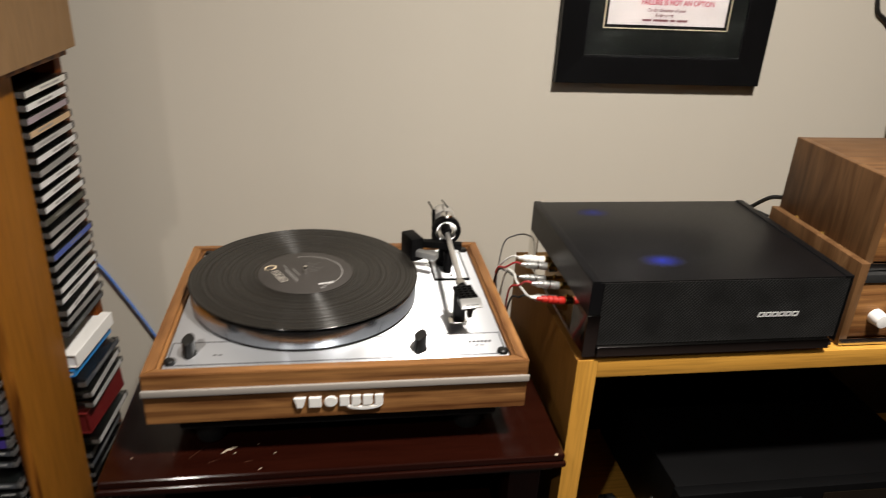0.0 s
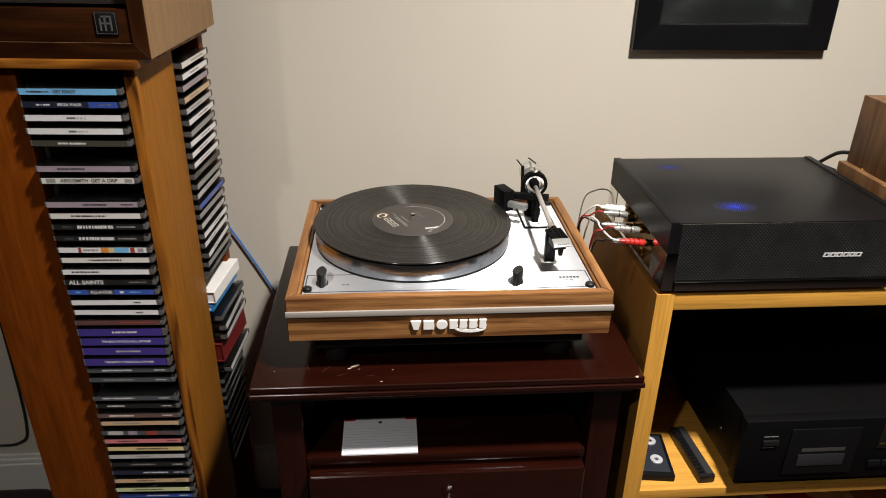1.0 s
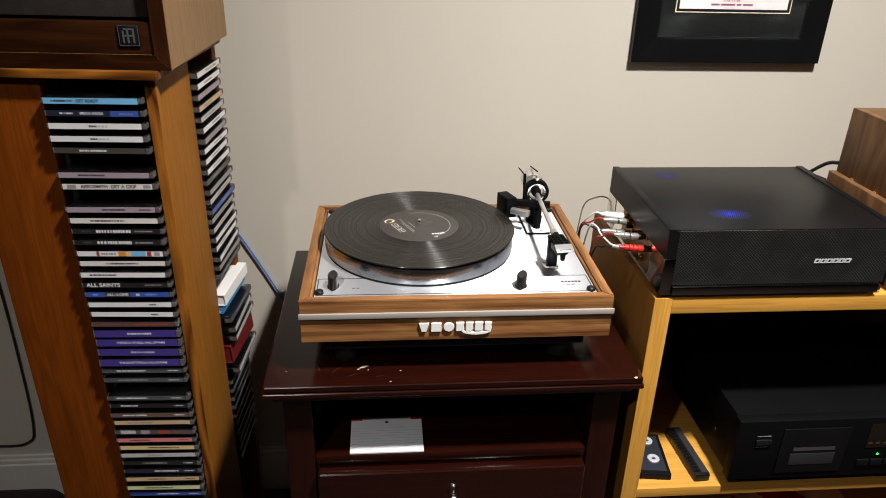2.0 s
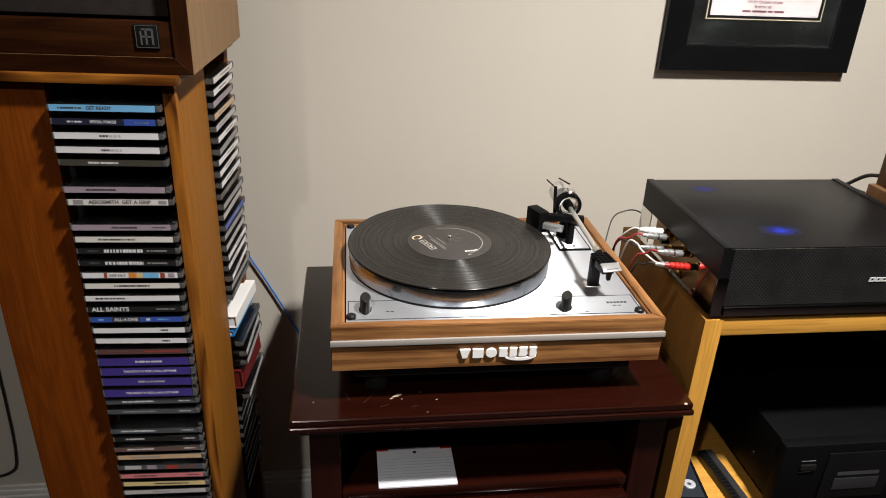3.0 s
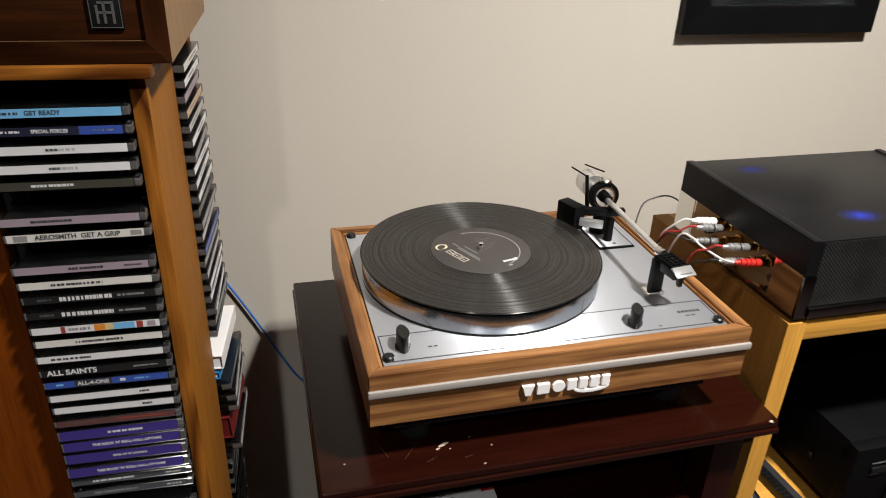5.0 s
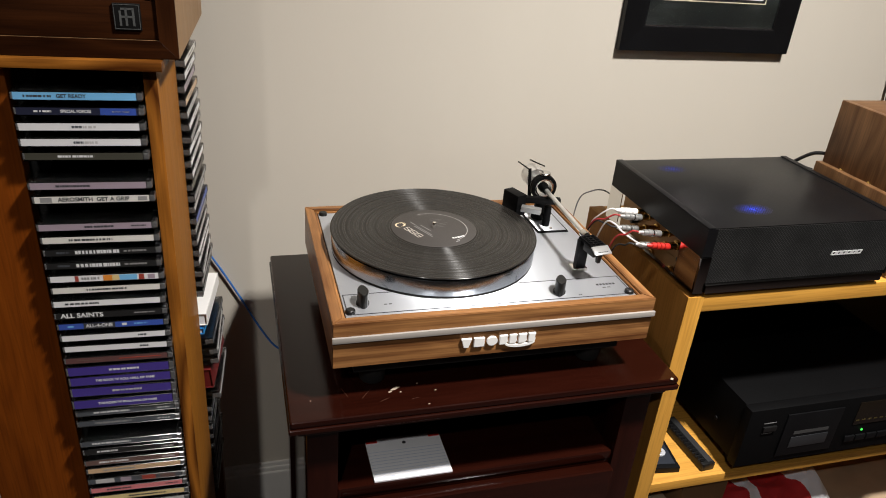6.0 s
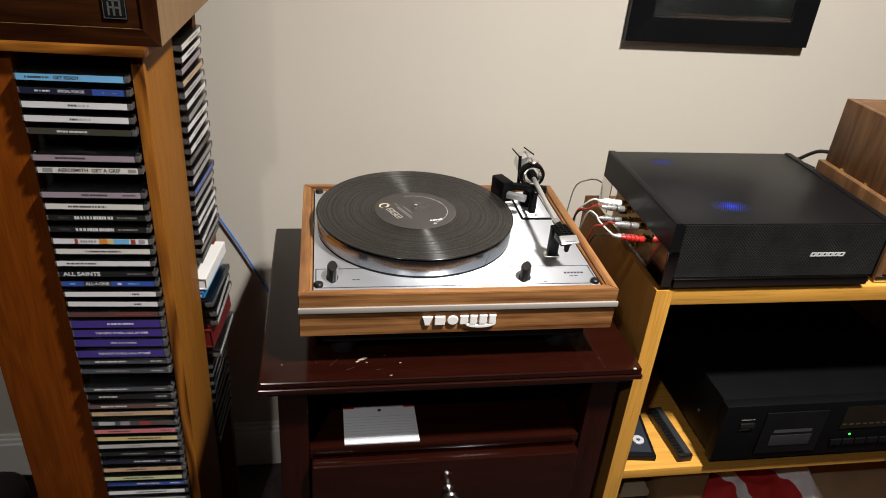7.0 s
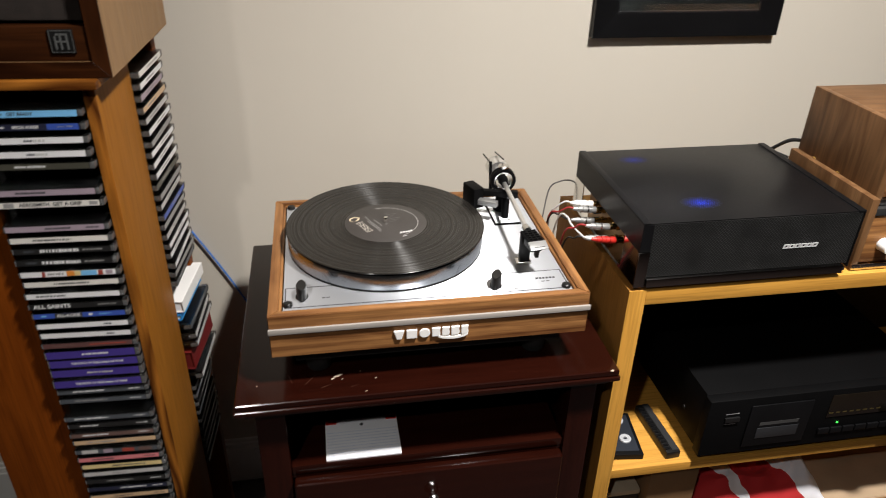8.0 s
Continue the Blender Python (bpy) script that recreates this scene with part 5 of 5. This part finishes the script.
def disc_tower():
    t = thing("disc_tower", ((TX0 + TX1) / 2, (TY0 + TY1) / 2, FLOOR), "tall orange-stained oak disc tower with slots on each side", "disc tower")
    th, zb, zt = 0.021, FLOOR + 0.045, TTOP - 0.0110
    part("top_board", box(TX0 - 0.003, TX1 + 0.009, 0.932, TY1 + 0.003, zt + 0.0003, TTOP, 0.0018), EDGE_OAK["x"], t)
    part("base_board", box(TX0, TX1, TY0, TY1, FLOOR + 0.025, zb), OAK["x"], t)
    part("turning_foot", rod(((TX0 + TX1) / 2, (TY0 + TY1) / 2, FLOOR), ((TX0 + TX1) / 2, (TY0 + TY1) / 2, FLOOR + 0.0245), 0.12, seg=40), VOID, t)
    # four upright boards, set like a pinwheel round a core blackened for shade
    # side board paler, the lamp's light on it put into the colour
    part("upright_board", box(TX1 - 0.0145, TX1, TY0 + 0.0022, 1.083, zb + 0.0002, zt, 0.0008), LIT_OAK, t)
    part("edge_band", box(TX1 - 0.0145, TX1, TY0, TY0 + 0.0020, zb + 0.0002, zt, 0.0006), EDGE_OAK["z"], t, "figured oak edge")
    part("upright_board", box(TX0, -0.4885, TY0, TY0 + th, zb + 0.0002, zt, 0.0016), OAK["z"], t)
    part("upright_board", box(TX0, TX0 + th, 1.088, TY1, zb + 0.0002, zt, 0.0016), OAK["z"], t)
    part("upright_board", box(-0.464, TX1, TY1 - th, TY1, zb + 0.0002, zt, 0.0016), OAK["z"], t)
    part("core", box(-0.4880, -0.466, TY0 + th + 0.001, TY1 - th - 0.001, zb + 0.0002, zt), VOID, t, "inner core blackened for shade")
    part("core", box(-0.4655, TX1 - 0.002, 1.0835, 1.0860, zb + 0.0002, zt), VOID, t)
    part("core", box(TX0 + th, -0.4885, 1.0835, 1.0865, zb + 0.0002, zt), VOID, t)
    # ribs that carry the cases
    for k in range(52):
        z = 1.0635 - 0.0170 * k
        if z > zb + 0.01:
            part("slot_rib", box(-0.3590, -0.3528, 0.952, 1.078, z, z + 0.0015), BLACK, t, "", False)
    t.matrix_basis = TOWER_TURN @ t.matrix_basis


disc_tower()

CASE_L, CASE_D, CASE_H = 0.1285, 0.138, 0.0102


def jewel_case(spine, inks=(), words="", word_ink=None, label="", H=CASE_H):
    """A disc case lying flat: its spine looks to -y; origin at the middle of the spine's lower edge."""
    c = thing("disc_case", (0, 0, 0), label, "disc case", "disc cases in the tower")
    L, D = CASE_L / 2, CASE_D
    part("tray", box(-L + 0.0062, L - 0.0062, 0.0016, D - 0.002, 0.0012, H - 0.0012), TRAY_GREY, c, "", False)
    part("lid", box(-L, L, 0.0004, D, H - 0.0011, H, 0.0004, seg=1), POLYSTYRENE, c, "", False)
    part("bottom", box(-L, L, 0.0004, D, 0.0, 0.0011, 0.0004, seg=1), POLYSTYRENE, c, "", False)
    for hx0, hx1 in ((-L, -L + 0.0023), (L - 0.0060, L)):
        part("hinge", box(hx0, hx1, 0.0, 0.013, 0.00112, H - 0.00112, 0.0008, seg=1), FROSTED, c, "clear hinge corner", False)
    sp = part("spine_card", box(-L + 0.0025, L - 0.0063, 0.0006, 0.0015, 0.00115, H - 0.00115), spine, c, "", False)
    groups = {}
    for x0, x1, h, mat in inks:
        bm = groups.setdefault(mat.name, (mat, bmesh.new()))[1]
        box(x0, x1, 0.00045, 0.0006, H / 2 - h / 2, H / 2 + h / 2, bm=bm)
    for mat, bm in groups.values():
        part("spine_print", bm, mat, sp, "", False)
    if words:
        text, height, x, width = words
        part("lettering", lettering(text, height, front_at(x, 0.0005, H / 2), width), word_ink, sp, "", False)
    return c


def words_as_bars(rnd, x0, x1, h, mat):
    """Unreadable print as a row of short bars."""
    out, x = [], x0
    while x < x1:
        w = rnd.uniform(0.0012, 0.0042)
        out.append((x, min(x + w, x1), h, mat))
        x += w + rnd.choice((0.0006, 0.0006, 0.0016))
    return out


COLOURS = {"sky": (0.16, 0.42, 0.68), "navy": (0.014, 0.016, 0.035), "white": (0.66, 0.66, 0.66), "olive": (0.05, 0.048, 0.036), "mauve": (0.30, 0.24, 0.28),
           "ivory": (0.62, 0.60, 0.55), "black": (0.012, 0.012, 0.012), "blue": (0.035, 0.075, 0.33), "maroon": (0.10, 0.045, 0.042), "purple": (0.048, 0.030, 0.20),
           "slate": (0.06, 0.066, 0.075), "brown": (0.11, 0.065, 0.055), "tan": (0.50, 0.34, 0.20), "pink": (0.55, 0.17, 0.18), "yellow": (0.60, 0.47, 0.22),
           "lime": (0.52, 0.55, 0.30), "grey": (0.24, 0.235, 0.23), "silver": (0.42, 0.41, 0.40), "orange": (0.62, 0.22, 0.03), "rust": (0.28, 0.045, 0.03)}
FRONT = ("sky navy white white olive - mauve ivory - mauve ivory black black mixed ivory white black blue white white maroon purple purple purple purple slate slate - "
         "slate black brown tan mixed pink yellow silver black navy tan lime blue white silver rust slate white olive tan navy white").split()
SIDE = "ivory white mauve tan silver white grey white white white olive grey silver blue grey silver white white white grey slate".split()


def fill_tower():
    rnd = random.Random(21)

    def card(name):
        return ink(name, COLOURS[name])

    for k, name in enumerate(FRONT):
        if name == "-":
            continue
        light = name in ("white", "ivory", "sky", "mauve", "tan", "pink", "yellow", "lime", "silver")
        pen = INK if light else LIGHT_INK
        print_, words = [], ""
        if k == 0:
            print_, words = words_as_bars(rnd, -0.052, -0.024, 0.0022, INK), ("GET READY", 0.0042, -0.006, 0.029)
        elif k == 1:
            print_ = [(0.020, 0.0560, 0.0076, card("blue"))] + words_as_bars(rnd, -0.045, -0.028, 0.002, LIGHT_INK)
            print_ += [(x0, x1, h, m) for x0, x1, h, m in words_as_bars(rnd, 0.032, 0.050, 0.0018, LIGHT_INK)]
            words = ("SPECIAL FORCES", 0.0034, -0.004, 0.030)
        elif k == 7:
            print_ = [(-0.056, -0.044, 0.006, card("grey")), (0.046, 0.056, 0.005, card("grey"))]
            words = ("AEROSMITH  GET A GRIP", 0.0050, -0.0005, 0.075)
        elif k in (11, 12):
            print_ = words_as_bars(rnd, -0.030, 0.018, 0.0044, LIGHT_INK) + words_as_bars(rnd, 0.023, 0.048, 0.0022, card("grey")) + words_as_bars(rnd, -0.050, -0.037, 0.0024, card("slate"))
        elif k in (22, 24):
            words = ("THE ROCK 'N' ROLL HALL OF FAME", 0.0036, 0.003, 0.072)
        elif k in (21, 23):
            print_ = words_as_bars(rnd, -0.014, 0.022, 0.0028, card("silver") if k == 23 else LIGHT_INK)
        elif k == 16:
            print_ = words_as_bars(rnd, 0.026, 0.050, 0.0016, card("grey"))
            words = ("ALL SAINTS", 0.0064, -0.033, 0.048)
        elif k == 17:
            print_ = [(-0.034, 0.002, 0.0078, INK), (0.010, 0.0155, 0.0034, LIGHT_INK), (-0.052, -0.045, 0.0022, card("sky"))] + words_as_bars(rnd, 0.024, 0.040, 0.0018, card("sky"))
            words = ("ALL-4-ONE", 0.0050, -0.016, 0.031)
        elif name == "mixed" and k < 20:
            print_ = [(-0.035, -0.031, 0.0074, card("rust")), (-0.004, 0.006, 0.0074, card("orange")), (0.006, 0.014, 0.0070, card("yellow")), (0.014, 0.034, 0.0074, card("sky")),
                      (0.036, 0.042, 0.0072, card("rust")), (0.046, 0.054, 0.006, card("mauve"))] + words_as_bars(rnd, -0.028, -0.008, 0.003, card("grey"))
        elif name == "mixed":
            print_ = [(-0.054, -0.030, 0.0070, card("silver")), (-0.022, -0.008, 0.0074, card("mauve")), (0.006, 0.024, 0.0074, card("rust")), (0.030, 0.05, 0.007, card("brown"))]
        elif name in ("white",) and k in (2, 3, 18, 19):
            a = 0.0 if k < 10 else 0.036
            print_ = words_as_bars(rnd, a - 0.010, a, 0.0024, card("slate")) + (words_as_bars(rnd, 0.001, 0.014, 0.0026, card("silver")) if k < 10 else [])
        elif name == "maroon":
            print_ = [(0.0, 0.05, 0.0016, card("rust")), (-0.05, -0.02, 0.001, card("brown"))]
        else:
            a = rnd.uniform(-0.05, -0.01)
            print_ = words_as_bars(rnd, a, a + rnd.uniform(0.02, 0.05), 0.0024, pen if rnd.random() < 0.7 else card("grey"))
            if rnd.random() < 0.6:
                print_ += words_as_bars(rnd, 0.036, 0.052, 0.0017, pen)
        base = card("white") if name == "mixed" and k < 20 else card("slate") if name == "mixed" else card(name)
        shade = "many-coloured" if name == "mixed" else name
        c = jewel_case(base, print_, words, pen, "clear disc case with %s spine in the oak tower" % shade, 0.0146 if name == "purple" else CASE_H)
        z = 1.0650 - 0.0170 * k - (0.002 if name == "purple" else 0.0)
        c.matrix_basis = pose(-0.4277 + rnd.uniform(-0.0008, 0.0008), 0.9375 + rnd.uniform(0, 0.004), z, 0, 0, rnd.uniform(-2.5, -1.5))
    for k, name in enumerate(SIDE):
        a = rnd.uniform(-0.05, -0.01)
        c = jewel_case(card(name), words_as_bars(rnd, a, a + rnd.uniform(0.03, 0.06), 0.0026, card("grey")), "", None, "clear disc case with %s spine in the tower's side" % name)
        c.matrix_basis = pose(-0.3235 + rnd.uniform(-0.002, 0.002), 1.148 + rnd.uniform(-0.001, 0.001), 1.0668 - 0.0170 * k, 0, 0, 85.5 + rnd.uniform(-1.2, 1.2))
    # lower down the side column the cases stand askew
    for x, z, tip, turn, name in ((-0.306, 0.640, -6, 88, "slate"), (-0.304, 0.621, -7, 91, "silver"), (-0.303, 0.603, -5, 90, "silver"),
                                  (-0.304, 0.535, -5, 90, "silver"), (-0.320, 0.508, -2, 90, "black"), (-0.321, 0.489, 0, 90, "slate"),
                                  (-0.321, 0.470, 0, 90, "black"), (-0.322, 0.451, 0, 91, "slate"), (-0.321, 0.430, 0, 90, "black"), (-0.322, 0.410, 0, 90, "slate"),
                                  (-0.321, 0.390, 0, 89, "black"), (-0.321, 0.370, 0, 90, "slate"), (-0.322, 0.350, 0, 90, "black"), (-0.321, 0.330, 0, 90, "grey")):
        c = jewel_case(card(name), words_as_bars(rnd, -0.03, 0.03, 0.0022, card("grey")), "", None, "clear disc case with %s spine, askew in the tower's side" % name)
        c.matrix_basis = pose(x - 0.007, 1.150, z, 0, 0, turn - 4) @ pose(0, 0, 0, tip, 0, 0)


fill_tower()


def book(name, x, z, h, mat, label, tip, depth=0.135, width=0.128, block=PAPER):
    b = thing(name, (x, 1.15, z), label, "booklet")
    M = pose(x - 0.007, 1.150, z, 0, 0, 83) @ pose(0, 0, 0, tip, 0, 0)
    for nm, z0, z1, mt in (("cover", h - 0.0015, h, mat), ("cover", 0, 0.0015, mat), ("pages", 0.0017, h - 0.0017, block)):
        k = 0.002 if nm == "pages" else 0.0
        bm = box(-width / 2 + k, width / 2 - k, 0.0 + k, depth, z0, z1, 0.0004, seg=1)
        bm.transform(M)
        part(nm, bm, mt, b)
    bm = box(-width / 2, width / 2, -0.0012, -0.0001, 0.0, h, 0.0003, seg=1)
    bm.transform(M)
    part("spine", bm, mat, b)


book("booklet", -0.313, 0.675, 0.021, WHITE, "white hard-covered box set sticking out of the disc tower", -2)
book("booklet", -0.319, 0.659, 0.011, ink("bright blue card", (0.02, 0.22, 0.55)), "bright blue slim booklet in the disc tower", -4)
book("booklet", -0.312, 0.556, 0.036, ink("deep red card", (0.13, 0.009, 0.009)), "thick deep red booklet box in the disc tower", -4, block=ink("dark red card", (0.12, 0.010, 0.010)))


def loudspeaker():
    x0, x1, y0, y1, z0, z1 = -0.700, -0.3235, 0.943, 1.232, TTOP + 0.0006, 1.70
    s = thing("loudspeaker", ((x0 + x1) / 2, (y0 + y1) / 2, TTOP), "walnut loudspeaker with dark recessed grille standing on the disc tower", "loudspeaker")
    th = 0.019

    def board(quad, mat, name, ya, yb):
        """A cabinet board whose ends are cut at 45 degrees, seen from the front as a quad of (x, z)."""
        bm = bmesh.new()
        fr = [bm.verts.new((x, ya, z)) for x, z in quad]
        bk = [bm.verts.new((x, yb, z)) for x, z in quad]
        bm.faces.new(fr)
        bm.faces.new(bk[::-1])
        for k in range(4):
            bm.faces.new((fr[k], bk[k], bk[(k + 1) % 4], fr[(k + 1) % 4]))
        bmesh.ops.recalc_face_normals(bm, faces=bm.faces[:])
        bmesh.ops.bevel(bm, geom=bm.edges[:], offset=0.00015, segments=1, affect="EDGES")
        part(name, bm, mat, s, smooth=False)

    o = [(x0, z0), (x1, z0), (x1, z1), (x0, z1)]
    n = [(x0 + th, z0 + th), (x1 - th, z0 + th), (x1 - th, z1 - th), (x0 + th, z1 - th)]
    for k, (mat, nm) in enumerate(((LIT_WALNUT["x"], "bottom_panel"), (LIT_WALNUT["z"], "side_panel"), (LIT_WALNUT["x"], "top_panel"), (LIT_WALNUT["z"], "side_panel"))):
        j = (k + 1) % 4
        board([o[k], o[j], n[j], n[k]], mat, nm, y0 + 0.0022, y1)
        # front faces get the walnut with shade put into its colour
        board([o[k], o[j], n[j], n[k]], SHADED_WALNUT["xz"[k % 2]], "front_edge", y0, y0 + 0.0020)
    part("back_panel", box(x0 + th, x1 - th, y1 - 0.012, y1 - 0.002, z0 + th, z1 - th), VOID, s)
    part("lower_baffle", box(x0 + th + 0.0003, x1 - th - 0.0003, y0 + 0.003, y0 + 0.020, z0 + th + 0.0005, 1.168, 0.0008), SHADED_WALNUT["x"], s, "walnut baffle below the grille")
    part("baffle", box(x0 + th, x1 - th, y0 + 0.030, y0 + 0.045, 1.1665, z1 - th - 0.001), VOID, s)
    part("grille", box(x0 + th + 0.006, x1 - th - 0.006, y0 + 0.016, y0 + 0.030, 1.172, z1 - th - 0.004, 0.003), plain("dark brown grille cloth", (0.018, 0.012, 0.009), 0.95, vary=0.3, scale=400, bump=0.6), s, "dark brown grille cloth")
    # square badge with a plain raised mark
    bx, bz = -0.3715, 1.1520
    bd = part("badge", box(bx - 0.0135, bx + 0.0135, y0 + 0.0005, y0 + 0.0029, bz - 0.0135, bz + 0.0135, 0.0006), BLACK, s, "square black badge")
    mk = bmesh.new()
    yb = y0 + 0.0004
    for a, b, c, d in ((bx - 0.0075, bx - 0.0055, bz - 0.009, bz + 0.006), (bx - 0.0018, bx + 0.0004, bz - 0.009, bz + 0.009), (bx + 0.0052, bx + 0.0074, bz - 0.009, bz + 0.008), (bx - 0.0055, bx + 0.0072, bz + 0.007, bz + 0.009), (bx - 0.0055, bx + 0.006, bz - 0.001, bz + 0.001)):
        box(a, b, yb - 0.0004, yb + 0.0001, c, d, bm=mk)
    for a, b, c, d in ((-0.0125, 0.0125, -0.0125, -0.0119), (-0.0125, 0.0125, 0.0119, 0.0125), (-0.0125, -0.0119, -0.0119, 0.0119), (0.0119, 0.0125, -0.0119, 0.0119)):
        box(bx + a, bx + b, yb - 0.0003, yb + 0.0001, bz + c, bz + d, bm=mk)
    part("badge_mark", mk, ink("pewter", (0.085, 0.088, 0.085), 0.35), bd, "plain pewter mark", False)
    # it stands slightly turned on the tower
    s.matrix_basis = pose((x0 + x1) / 2 + 0.0090, (y0 + y1) / 2 + 0.0090, TTOP, 0, 0, -3)


loudspeaker()

# ---- cables and the dark things beside the tower ----
w = thing("network_cable", (-0.27, 1.325, FLOOR), "blue network cable sagging down the wall behind the nightstand", "cable")
part("cable", tube([(-0.42, 1.325, 0.80), (-0.365, 1.3285, 0.735), (-0.322, 1.3285, 0.660), (-0.284, 1.3285, 0.585), (-0.250, 1.3285, 0.512), (-0.222, 1.3285, 0.462), (-0.19, 1.3285, 0.43), (-0.14, 1.315, 0.36), (-0.12, 1.30, 0.2), (-0.1, 1.29, FLOOR + 0.004)], 0.0019), BLUE_CABLE, w)
w = thing("wall_cable", (-0.84, 1.325, FLOOR), "black cable running down the wall to the baseboard", "cable")
part("cable", tube([(-0.835, 1.3305, 0.62), (-0.836, 1.3305, 0.45), (-0.845, 1.3305, 0.24), (-0.87, 1.3305, 0.185), (-0.95, 1.3305, 0.178), (-1.1, 1.3305, 0.178)], 0.0024), BLACK_CABLE, w)
b = thing("floor_bag", (-0.93, 1.13, FLOOR), "dark rounded bag lying on the floor beside the tower", "bag")
part("body", box(-1.12, -0.76, 1.02, 1.26, FLOOR, 0.135, 0.05, seg=4), plain("dark brown fabric", (0.02, 0.009, 0.009), 0.8, bump=0.5), b)
